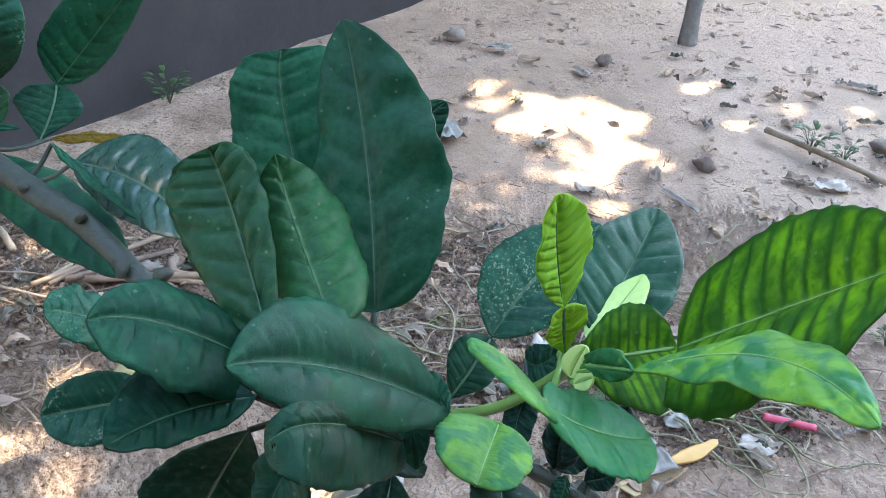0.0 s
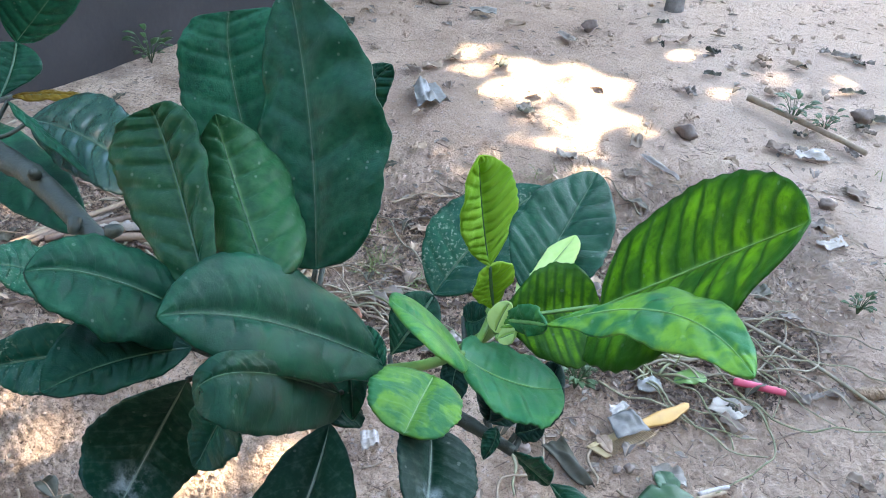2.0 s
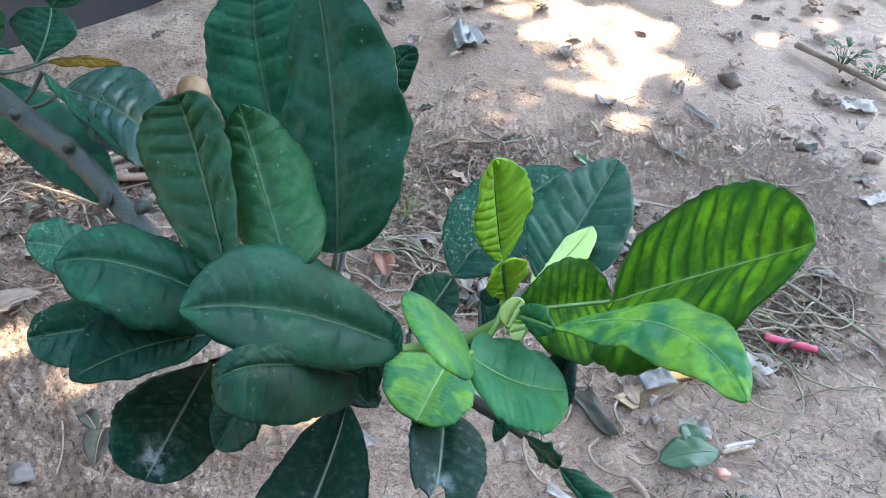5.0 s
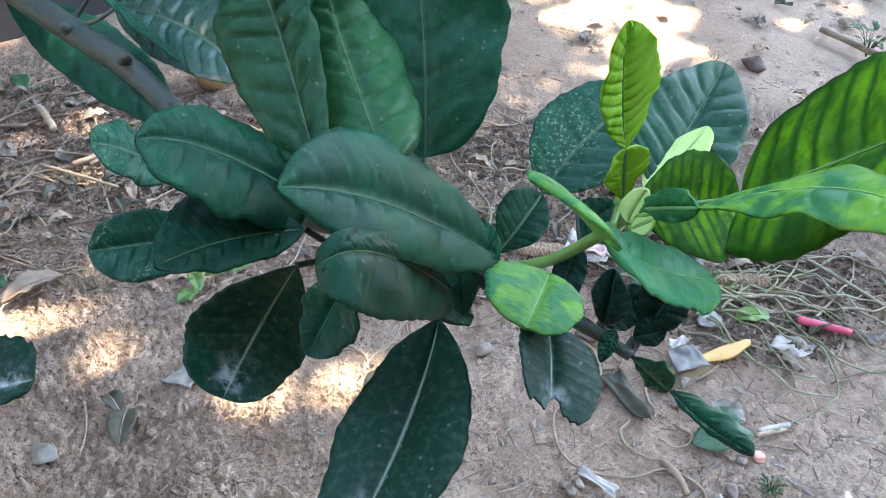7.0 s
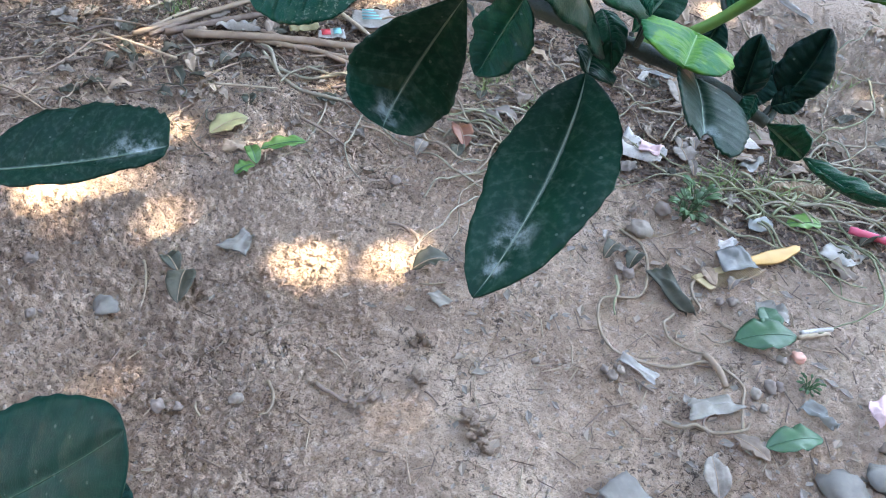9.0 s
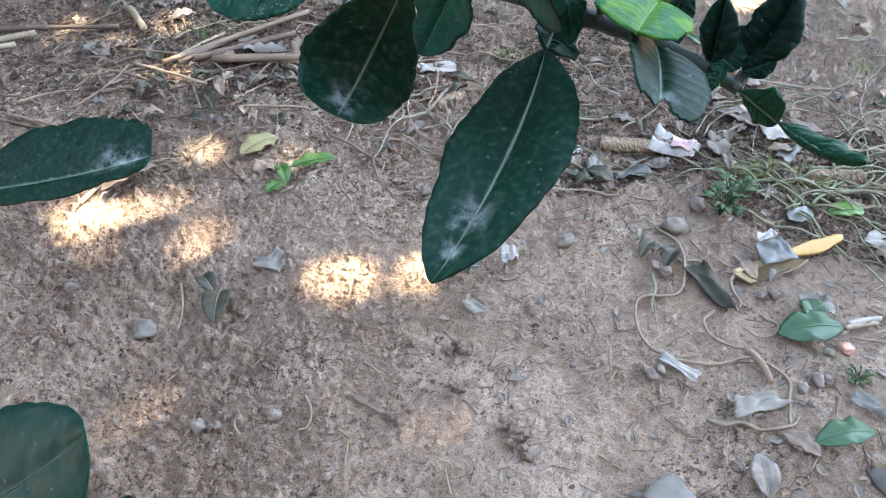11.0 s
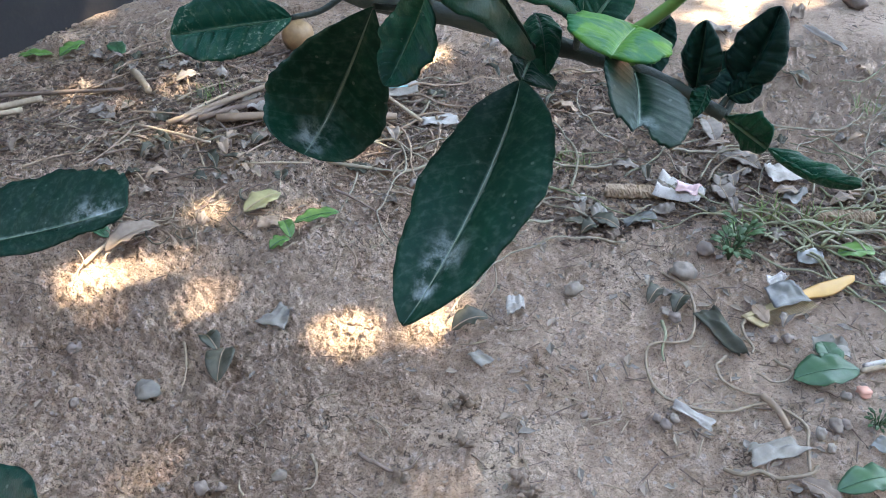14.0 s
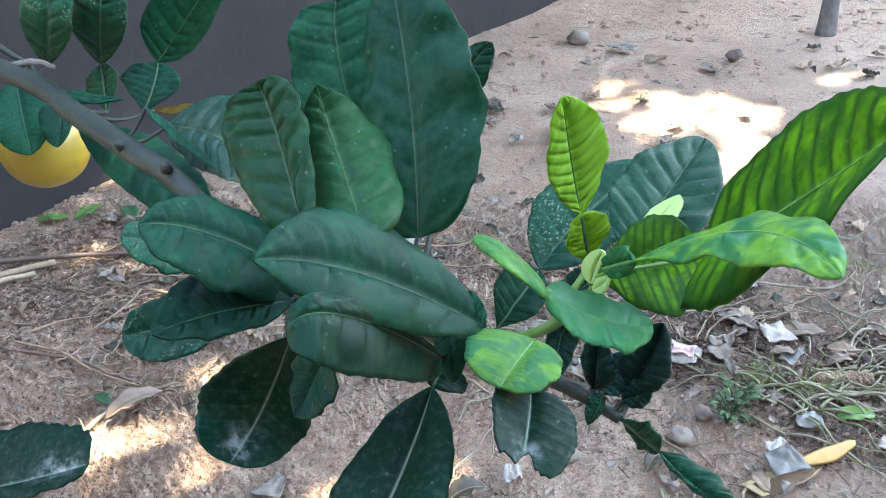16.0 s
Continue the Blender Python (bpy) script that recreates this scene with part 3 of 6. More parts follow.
def shade_tree():
    foot = Vector((4.55, 3.4, 0))
    tree = new("shade_tree")
    tree.location = foot
    tagged(tree, "tall leafy tree casting dappled shade over the yard", "tree")
    line = spline([foot + Vector((0, 0, -0.05)), foot + Vector((0.05, 0.02, 2.0)), foot + Vector((-0.08, 0.10, 4.2)), foot + Vector((0.05, -0.05, 6.2)), foot + Vector((0.0, 0.0, 7.6))], 30)
    part("trunk", *tube(line, [0.16 - 0.12 * i / 29 + 0.05 * max(0, 1 - i / 2) for i in range(30)], 14, 0.12, 1), TRUNK, tree, at=foot)
    for k in range(11):
        z = 4.2 + 0.28 * k
        p = line[min(29, int(z / 7.7 * 29))]
        tipp = p + Vector((2.1 * math.cos(3.5 + k * 0.42), 2.1 * math.sin(3.5 + k * 0.42), 0.9 - 0.05 * k))
        bend = p.lerp(tipp, 0.5) + Vector((0, 0, 0.25))
        part("limb", *tube(spline([p, bend, tipp], 12), [0.055 - 0.004 * i for i in range(12)], 8, 0.1, k), TRUNK, tree, at=p)
    nrng = np.random.default_rng(11)
    count = 150000
    gx, gy = nrng.uniform(-4.0, 4.0, count), nrng.uniform(-3.2, 5.6, count)
    h = 5.6 + 2.2 * nrng.random(count)
    verts, faces = [], []
    slope = Vector((TO_SUN.x / TO_SUN.z, TO_SUN.y / TO_SUN.z, 0))
    for x, y, z, a, b, c, luck in zip(gx, gy, h, nrng.uniform(0, 6.28, count), nrng.normal(0, 0.5, count), nrng.uniform(0.7, 1.3, count), nrng.random(count)):
        edge = 1 + 0.35 * noise.noise((x * 9, y * 9, 4.0)) + 0.2 * noise.noise((x * 23, y * 23, 1.0))
        if any(((x - gx0) / (rx + 0.05)) ** 2 + ((y - gy0) / (ry + 0.05)) ** 2 < edge * edge and luck > 0.64 * keep for gx0, gy0, rx, ry, keep in GAPS):
            continue
        if (x / 3.9) ** 2 + ((y - 1.2) / 4.3) ** 2 > 0.95 + 0.3 * noise.noise((x * 2, y * 2, 8.0)) or (x < 0.05 and 0.6 < y < 1.9 and luck > 0.95 + 0.45 * noise.noise((x * 3.1, y * 3.1, 2.0))):
            continue
        p = Vector((x, y, 0)) + slope * z + Vector((0, 0, z))
        d = Vector((math.cos(a), math.sin(a), b)).normalized()
        w = d.cross(TO_SUN).normalized()
        o = len(verts)
        verts += [p - d * 0.055 * c, p + w * 0.034 * c + Vector((0, 0, 0.006)), p + d * 0.055 * c, p - w * 0.034 * c + Vector((0, 0, 0.006))]
        faces += [(o, o + 1, o + 2), (o, o + 2, o + 3)]
    tagged(part("crown", verts, faces, CROWN, tree, "dense crown of small green leaves", at=foot, smooth=False), kind="stuff")


shade_tree()

# the slim grey trunk of a young tree, cut off short
stump = new("cut_sapling")
stump.location = (0.878, 3.273, 0)
tagged(stump, "slim grey cut-off trunk of a young tree", "tree trunk")
sl = spline([(0.878, 3.273, -0.06), (0.885, 3.283, 0.4), (0.873, 3.293, 0.8), (0.883, 3.303, 1.25)], 18)
part("trunk", *tube(sl, [0.031 - 0.0006 * i + 0.008 * max(0, 1 - i / 2) for i in range(18)], 12, 0.12, 1), TRUNK, stump, at=(0.878, 3.273, 0))
part("side_shoot", *tube(spline([(0.873, 3.293, 0.85), (0.933, 3.273, 0.95), (0.973, 3.253, 1.15)], 8), [0.014 - 0.001 * i for i in range(8)], 8, 0.1, 2), TRUNK, stump, at=(0.873, 3.293, 0.85))

# ---- the citrus tree ----
citrus = new("citrus_tree")
citrus.location = (-1.25, 0.42, 0)
tagged(citrus, "citrus tree with glossy dark leaves, young mottled shoot and fruit", "tree")


WOOD = []          # centre lines of the branches and shoots, to which leaf stalks are joined
LEAF_FEET = {}     # each leaf: where its stalk begins, and whether it is a tender one


def stem(name, points, r0, r1, mat, label="", n=40, sides=12, knots=0.0, seed=0):
    line = spline(points, n)
    if name in ("branch", "shoot", "branchlet", "twig"):
        WOOD.extend(line)
    rng = random.Random(seed)
    radii = [(r0 + (r1 - r0) * i / (n - 1)) * (1 + knots * (rng.random() - 0.5)) for i in range(n)]
    return part(name, *tube(line, radii, sides, 0.08, seed), mat, citrus, label, at=points[0])


stem("trunk", [(-1.25, 0.42, -0.08), (-1.27, 0.44, 0.5), (-1.22, 0.40, 1.1), (-1.28, 0.45, 1.9)], 0.055, 0.035, TRUNK, "grey citrus trunk", 30, 14, 0.1)
main_branch = stem("branch", [(-1.24, 0.42, 0.72), (-0.7, 0.50, 0.84), (-0.42, 0.462, 0.866), (-0.2524, 0.3861, 0.8620), (-0.1979, 0.3480, 0.8566), (-0.1478, 0.3093, 0.8541), (-0.1273, 0.2952, 0.8521), (-0.0925, 0.2660, 0.8427),
                   (-0.0633, 0.2413, 0.8359), (-0.0243, 0.2339, 0.8309), (0.0051, 0.2220, 0.8289), (0.0227, 0.2180, 0.8261), (0.0403, 0.2100, 0.8233), (0.0566, 0.2034, 0.8177)], 0.0068, 0.0020, BARK, "grey-green citrus branch", 90, 14, 0.16, 3)
stem("shoot", [(0.0011, 0.2240, 0.8289), (0.0144, 0.2347, 0.8218), (0.0290, 0.2305, 0.8296), (0.0415, 0.2264, 0.8429), (0.0480, 0.2180, 0.8580), (0.0451, 0.2091, 0.8701)], 0.0017, 0.0022, SHOOT, "tender green shoot", 26, 10)
stem("twig", [(-0.42, 0.455, 0.875), (-0.3003, 0.4064, 0.8585), (-0.2406, 0.3862, 0.8695), (-0.2245, 0.3795, 0.8691)], 0.0030, 0.0012, TRUNK, "short dead grey twig", 16, 8, 0.3, 4)
stem("branch", [(-1.25, 0.42, 1.05), (-0.95, 0.62, 0.90), (-0.66, 0.80, 0.78), (-0.54, 0.80, 0.725)], 0.010, 0.0028, BARK, "", 30, 9, 0.1, 6)
stem("branch", [(-1.24, 0.42, 0.45), (-0.80, 0.28, 0.62), (-0.42, 0.20, 0.735), (-0.3000, 0.1800, 0.7350)], 0.008, 0.0022, BARK, "", 30, 9, 0.1, 7)
for k, (p, d) in enumerate((((-0.1270, 0.2916, 0.8576), (0.002, -0.005, 0.005)), ((-0.1058, 0.2709, 0.8487), (0.0, -0.004, -0.004)), ((-0.0887, 0.2667, 0.8510), (0.005, -0.002, 0.003)), ((-0.1567, 0.3108, 0.8583), (-0.001, -0.003, 0.004)))):
    p, d = Vector(p), Vector(d)
    part("bud_scar", *tube([p - d * 0.6, p, p + d * 0.45, p + d * 0.55], [0.0026, 0.0024, 0.0017, 0.0006], 9, 0.3, k), BARK, main_branch, at=p)

LEAF_NO = [0]


def rib_of(mat):
    return RIB_LIME if mat in (LEAF_MOTTLE, LEAF_PALE, LEAF_STRIPE) else RIB_DUSTY if mat is LEAF_BLOOM else RIB_GREEN


def citrus_leaf(mat, base, mid, tip, left, right, label="", ribbed=True, **shape):
    LEAF_NO[0] += 1
    veins, slant = {LEAF_STRIPE: (11, 0.9), LEAF_YOUNG: (11, 1.3)}.get(mat, (8, 1.0))
    verts, faces, uvs, rib, up = blade(base, mid, tip, left, right, n=96, m=10, veins=veins, slant=slant, seed=LEAF_NO[0], **shape)
    ob = part("leaf", verts, faces, mat, citrus, label, at=base, uvs=uvs)
    LEAF_FEET[ob] = (Vector(base), mat in (LEAF_MOTTLE, LEAF_PALE, LEAF_STRIPE, LEAF_YOUNG))
    if ribbed:
        part("midrib", *tube([p - up * 0.0003 for p in rib], [(0.00034 if mat in (LEAF_STRIPE, LEAF_BLOOM) else 0.00024) * (1 - 0.7 * k / 16) for k in range(17)], 6), rib_of(mat), ob, at=base)
    return ob


def petiole_wing(leaf, mat, base, mid, tip, left, right, ribbed=True, blunt=0.6, shift=1.5, **shape):
    LEAF_NO[0] += 1
    verts, faces, uvs, rib, up = blade(base, mid, tip, left, right, n=30, m=6, veins=6, blunt=blunt, shift=shift, seed=LEAF_NO[0], **shape)
    ob = part("petiole_wing" if ribbed else "folded_half", verts, faces, mat, leaf, at=base, uvs=uvs)
    if ribbed:
        part("petiole", *tube(rib, [0.0006] * 17, 6), rib_of(mat), leaf, at=base)
    LEAF_FEET[leaf] = (Vector(base), LEAF_FEET[leaf][1])
    return ob


upright = citrus_leaf(LEAF_GLOSS, (-0.0117, 0.2365, 0.8612), (-0.0171, 0.2641, 0.8995), (-0.0278, 0.2928, 0.9374), (-0.0337, 0.2656, 0.8962), (0.0094, 0.2549, 0.9011), camber=.05, wave=.0014, heel=0.42, pucker=0.5, ripple=0.0024, ripples=4.6, blunt=0.5, label='tall upright dark green leaf with wavy surface')
hind = citrus_leaf(LEAF_DARK, (-0.0354, 0.2735, 0.8631), (-0.0482, 0.2911, 0.9010), (-0.0505, 0.3024, 0.9227), (-0.0669, 0.2872, 0.9066), (-0.0248, 0.2940, 0.8975), blunt=1.75, ripple=0.0006, ripples=3, pucker=0.4, label='broad dark green leaf with a bent-over top')
hind_tip = citrus_leaf(LEAF_DARK, (-0.0114, 0.2943, 0.8764), (-0.0026, 0.2997, 0.8959), (0.0071, 0.3012, 0.9076), (-0.0074, 0.3073, 0.8998), (0.0041, 0.2967, 0.8921))
cup_back = citrus_leaf(LEAF_MID, (-0.0364, 0.1983, 0.8764), (-0.0524, 0.2290, 0.9010), (-0.0606, 0.2398, 0.9138), (-0.0719, 0.2324, 0.8996), (-0.0444, 0.2331, 0.9093), pucker=1.3, blunt=1.2, shift=1.25, heel=0.4, wave=.0006, camber=.10, ripple=0.001, label='cupped dark green leaf with puckered veins')
cup_front = citrus_leaf(LEAF_MID, (-0.0193, 0.2016, 0.8811), (-0.0348, 0.2316, 0.8965), (-0.0407, 0.2384, 0.9138), (-0.0499, 0.2367, 0.8963), (-0.0146, 0.2330, 0.8837), pucker=1.2, camber=.18, heel=0.4, shift=.75, ripple=0.0006, label='cupped green leaf with strongly puckered veins')
left_upper = citrus_leaf(LEAF_DARK, (-0.0409, 0.2000, 0.8690), (-0.0628, 0.1908, 0.8876), (-0.0755, 0.1785, 0.8961), (-0.0648, 0.2021, 0.8924), (-0.0563, 0.1741, 0.8802), pucker=1.2, camber=.10, blunt=.5, shift=.72, heel=0.5, ripple=0.001, label='arched dark green leaf with puckered veins')
front = citrus_leaf(LEAF_DARK, (0.0129, 0.2140, 0.8432), (-0.0184, 0.1892, 0.8771), (-0.0396, 0.1675, 0.8935), (-0.0230, 0.2057, 0.8871), (-0.0121, 0.1750, 0.8707), pucker=1.3, camber=0.12, shift=.9, heel=0.5, ripple=0.0012, ripples=4, blunt=0.15, label='large arched blue-green leaf with a pale midrib')
under_front = citrus_leaf(LEAF_DARK, (-0.0002, 0.2050, 0.8367), (-0.0171, 0.1662, 0.8790), (-0.0286, 0.1553, 0.8807), (-0.0201, 0.1702, 0.8827), (-0.0124, 0.1552, 0.8686), blunt=.6, heel=0.45, ripple=0.0012, ripples=3)
left_fold = citrus_leaf(LEAF_DARK, (-0.0380, 0.1849, 0.8695), (-0.0556, 0.1749, 0.8715), (-0.0668, 0.1576, 0.8757), (-0.0674, 0.1867, 0.8753), (-0.0513, 0.1686, 0.8682), camber=-.03, ripple=0.0008, ripples=4, label='dark green leaf folded along its midrib')
speck_upper = citrus_leaf(LEAF_SPECK, (-0.0903, 0.2351, 0.8490), (-0.1014, 0.2291, 0.8592), (-0.1100, 0.2221, 0.8658), (-0.1082, 0.2412, 0.8616), (-0.0964, 0.2175, 0.8561), blunt=.75, ripple=0.0012, ripples=3, label='blunt dark leaf speckled with pale scale')
speck_lower = citrus_leaf(LEAF_SPECK, (-0.0775, 0.2248, 0.8330), (-0.0998, 0.2177, 0.8320), (-0.1141, 0.2137, 0.8307), (-0.1018, 0.2231, 0.8409), (-0.0968, 0.2057, 0.8266), blunt=.6, pucker=1.2, ripple=0.0014, ripples=4, label='dark leaf speckled with pale scale insects')
spotted = citrus_leaf(LEAF_BLOOM, (-0.0413, 0.1877, 0.8547), (-0.0567, 0.1928, 0.8218), (-0.0605, 0.1706, 0.8179), (-0.0743, 0.1856, 0.8301), (-0.0420, 0.1935, 0.8153), blunt=.9, shift=1.05, ripple=0.001, ripples=3, label='broad dark leaf with a white mildewed midrib')
spot_neighbour = citrus_leaf(LEAF_DARK, (-0.0247, 0.1738, 0.8639), (-0.0298, 0.1736, 0.8521), (-0.0346, 0.1659, 0.8433), (-0.0376, 0.1760, 0.8519), (-0.0211, 0.1633, 0.8553))
hanging = citrus_leaf(LEAF_BLOOM, (-0.0026, 0.2010, 0.8274), (-0.0102, 0.1624, 0.8149), (-0.0258, 0.1280, 0.7965), (-0.0268, 0.1663, 0.8147), (0.0100, 0.1626, 0.8268), pucker=.6, shift=.95, camber=.03, ripple=0.0007, ripples=3.5, wave=0.0004, label='long hanging dark leaf with a white-dusted tip')
petiole_wing(hanging, LEAF_DARK, (-0.0005, 0.2226, 0.8252), (-0.0016, 0.2118, 0.8263), (-0.0026, 0.2010, 0.8274), (-0.0074, 0.1980, 0.8322), (0.0078, 0.2106, 0.8222))
torn = citrus_leaf(LEAF_BLOOM, (0.0290, 0.1948, 0.8349), (0.0296, 0.1763, 0.8361), (0.0287, 0.1582, 0.8355), (0.0198, 0.1688, 0.8464), (0.0435, 0.1791, 0.8325), blunt=1.5, heel=.35, torn=True, pucker=0, wave=0, camber=0.03, label='dull dark leaf with a torn ragged tip')
curled = citrus_leaf(LEAF_DARK, (0.0688, 0.1952, 0.8124), (0.0777, 0.1806, 0.8133), (0.0854, 0.1653, 0.8218), (0.0762, 0.1784, 0.8155), (0.0832, 0.1882, 0.8127), camber=.15, label='narrow curled dark leaf')
petiole_wing(curled, LEAF_DARK, (0.0566, 0.2034, 0.8177), (0.0627, 0.1993, 0.8150), (0.0688, 0.1952, 0.8124), (0.0594, 0.2036, 0.8104), (0.0682, 0.1921, 0.8228))
small_mottled = citrus_leaf(LEAF_MOTTLE, (0.0289, 0.2113, 0.8405), (0.0250, 0.1941, 0.8453), (0.0214, 0.1789, 0.8475), (0.0095, 0.1975, 0.8489), (0.0375, 0.1915, 0.8427), camber=.06, blunt=1.2, heel=0.42, pucker=.4, wave=0.0003, label='small yellow-green mottled leaf')
front_mottled = citrus_leaf(LEAF_MOTTLE, (0.0345, 0.1675, 0.8880), (0.0476, 0.1644, 0.8833), (0.0600, 0.1649, 0.8815), (0.0507, 0.1883, 0.8729), (0.0444, 0.1405, 0.8937), blunt=1.1, camber=.04, heel=0.32, pucker=.15, shift=1.0, ribbed=True, ripple=0.0005, label='folded bright green leaf pointing forward')
petiole_wing(front_mottled, LEAF_MOTTLE, (0.0345, 0.1675, 0.8880), (0.0254, 0.1616, 0.9011), (0.0164, 0.1709, 0.9004), (0.0233, 0.1409, 0.9146), (0.0274, 0.1824, 0.8876), ribbed=False, shift=.85, heel=.3, blunt=.9, pucker=.1, wave=0.0)
young = citrus_leaf(LEAF_YOUNG, (0.0421, 0.2039, 0.8901), (0.0389, 0.2057, 0.9064), (0.0363, 0.2015, 0.9253), (0.0329, 0.1979, 0.9073), (0.0493, 0.2139, 0.9018), pucker=1.0, shift=1.0, label='young lime-green leaf standing upright')
petiole_wing(young, LEAF_YOUNG, (0.0451, 0.2091, 0.8701), (0.0436, 0.2065, 0.8801), (0.0421, 0.2039, 0.8901), (0.0382, 0.2018, 0.8823), (0.0503, 0.2104, 0.8828))
hind_mid = citrus_leaf(LEAF_SPECK, (0.0277, 0.2605, 0.8360), (0.0450, 0.2847, 0.8483), (0.0692, 0.3072, 0.8580), (0.0239, 0.2885, 0.8507), (0.0498, 0.2601, 0.8429), label='dark leaf with pale veins behind the shoot')
petiole_wing(hind_mid, LEAF_DARK, (0.0133, 0.2438, 0.8200), (0.0200, 0.2488, 0.8285), (0.0277, 0.2605, 0.8360), (0.0133, 0.2494, 0.8387), (0.0306, 0.2504, 0.8286))
holed = citrus_leaf(LEAF_GLOSS, (0.0567, 0.2248, 0.8651), (0.0683, 0.2491, 0.8725), (0.0838, 0.2823, 0.8792), (0.0542, 0.2527, 0.8798), (0.0867, 0.2476, 0.8746), blunt=.4, ripple=0.0014, ripples=3, label='dark leaf with a small hole and hooked tip')
pale = citrus_leaf(LEAF_PALE, (0.0543, 0.2182, 0.8669), (0.0637, 0.2327, 0.8716), (0.0724, 0.2436, 0.8765), (0.0578, 0.2383, 0.8677), (0.0694, 0.2273, 0.8754), camber=0.03, pucker=0, wave=0, label='pale lime underside of a very young leaf')
big_mottled = citrus_leaf(LEAF_STRIPE, (0.0766, 0.2094, 0.8745), (0.0949, 0.1886, 0.9054), (0.1060, 0.1637, 0.9351), (0.0965, 0.2074, 0.9193), (0.0778, 0.1632, 0.8925), pucker=.7, blunt=0.85, ripple=0.0012, ripples=4, heel=0.42, label='large leaf striped yellow and dark green between veins')
petiole_wing(big_mottled, LEAF_STRIPE, (0.0470, 0.2080, 0.8680), (0.0618, 0.2087, 0.8713), (0.0766, 0.2094, 0.8745), (0.0686, 0.2173, 0.8847), (0.0671, 0.1861, 0.8703), blunt=1.0, shift=1.45, heel=.6)
low_mottled = citrus_leaf(LEAF_MOTTLE, (0.0555, 0.1734, 0.8944), (0.0779, 0.1578, 0.9128), (0.0891, 0.1305, 0.9190), (0.0858, 0.1651, 0.9129), (0.0728, 0.1497, 0.9098), pucker=.8, shift=.95, ripple=0.0014, ripples=3, label='long drooping leaf mottled yellow and green')
petiole_wing(low_mottled, LEAF_MOTTLE, (0.0460, 0.2030, 0.8720), (0.0507, 0.1882, 0.8832), (0.0555, 0.1734, 0.8944), (0.0497, 0.1922, 0.8862), (0.0517, 0.1852, 0.8812))
cluster_a = citrus_leaf(LEAF_DEEP, (0.0601, 0.2097, 0.8242), (0.0650, 0.2118, 0.8336), (0.0689, 0.2170, 0.8457), (0.0564, 0.2149, 0.8334), (0.0716, 0.2060, 0.8384), camber=.32, wave=0.0006, pucker=0.0, label='small curled dark leaf')
cluster_b = citrus_leaf(LEAF_DEEP, (0.0487, 0.2137, 0.8202), (0.0488, 0.2141, 0.8304), (0.0488, 0.2154, 0.8416), (0.0440, 0.2190, 0.8293), (0.0545, 0.2112, 0.8353), camber=.35, wave=0.0006, pucker=0.0, label='small curled dark leaf')
cluster_c = citrus_leaf(LEAF_DEEP, (0.0477, 0.2176, 0.8173), (0.0553, 0.2243, 0.8201), (0.0658, 0.2270, 0.8249), (0.0516, 0.2274, 0.8237), (0.0591, 0.2173, 0.8175), pucker=0.0, wave=0.0006)
cluster_d = citrus_leaf(LEAF_DEEP, (0.0572, 0.2078, 0.8214), (0.0620, 0.2058, 0.8252), (0.0658, 0.2058, 0.8281), (0.0611, 0.2098, 0.8289), (0.0620, 0.2038, 0.8215), pucker=0.0, wave=0.0006)
cluster_e = citrus_leaf(LEAF_DARK, (0.0506, 0.2051, 0.8260), (0.0496, 0.2012, 0.8232), (0.0467, 0.1973, 0.8195), (0.0458, 0.2023, 0.8241), (0.0515, 0.2012, 0.8233), pucker=0.0, wave=0.0006, label='small green curled leaf')
cluster_f = citrus_leaf(LEAF_DEEP, (0.0402, 0.2348, 0.8337), (0.0363, 0.2279, 0.8272), (0.0363, 0.2198, 0.8189), (0.0315, 0.2289, 0.8252), (0.0421, 0.2258, 0.8273), pucker=0.0, wave=0.0006)
shade_mid = citrus_leaf(LEAF_DARK, (0.0383, 0.2401, 0.8430), (0.0422, 0.2352, 0.8450), (0.0480, 0.2343, 0.8526), (0.0413, 0.2402, 0.8496), (0.0431, 0.2291, 0.8404))
side_wing = citrus_leaf(LEAF_DARK, (0.0134, 0.2096, 0.8449), (0.0076, 0.2167, 0.8484), (0.0028, 0.2228, 0.8502), (0.0047, 0.2137, 0.8437), (0.0134, 0.2156, 0.8495))
below_front = citrus_leaf(LEAF_DARK, (-0.0001, 0.2233, 0.8379), (0.0028, 0.2115, 0.8372), (0.0047, 0.2005, 0.8299), (-0.0030, 0.2106, 0.8352), (0.0095, 0.2064, 0.8346))
branch_low = citrus_leaf(LEAF_DARK, (-0.2118, 0.3691, 0.8436), (-0.1549, 0.3297, 0.8334), (-0.1154, 0.2969, 0.8279), (-0.1484, 0.3446, 0.8398), (-0.1597, 0.3157, 0.8306), label='dark leaf lying under the branch')
glossy = citrus_leaf(LEAF_PALE_SHEEN, (-0.1493, 0.3413, 0.8548), (-0.1089, 0.3087, 0.8637), (-0.0779, 0.2751, 0.8624), (-0.1006, 0.3167, 0.8778), (-0.1128, 0.2989, 0.8518), camber=.05, label='glossy leaf with pale bluish sheen')
edge_on = citrus_leaf(LEAF_DARK, (-0.1525, 0.3321, 0.8674), (-0.1302, 0.3132, 0.8630), (-0.1078, 0.2959, 0.8558), (-0.1291, 0.3169, 0.8602), (-0.1303, 0.3084, 0.8639))
edge_brown = citrus_leaf(LEAF_BROWN, (-0.1795, 0.3868, 0.8434), (-0.1608, 0.3868, 0.8461), (-0.1374, 0.3762, 0.8508), (-0.1628, 0.3918, 0.8451), (-0.1589, 0.3810, 0.8451), label='yellowed brown leaf seen edge-on')
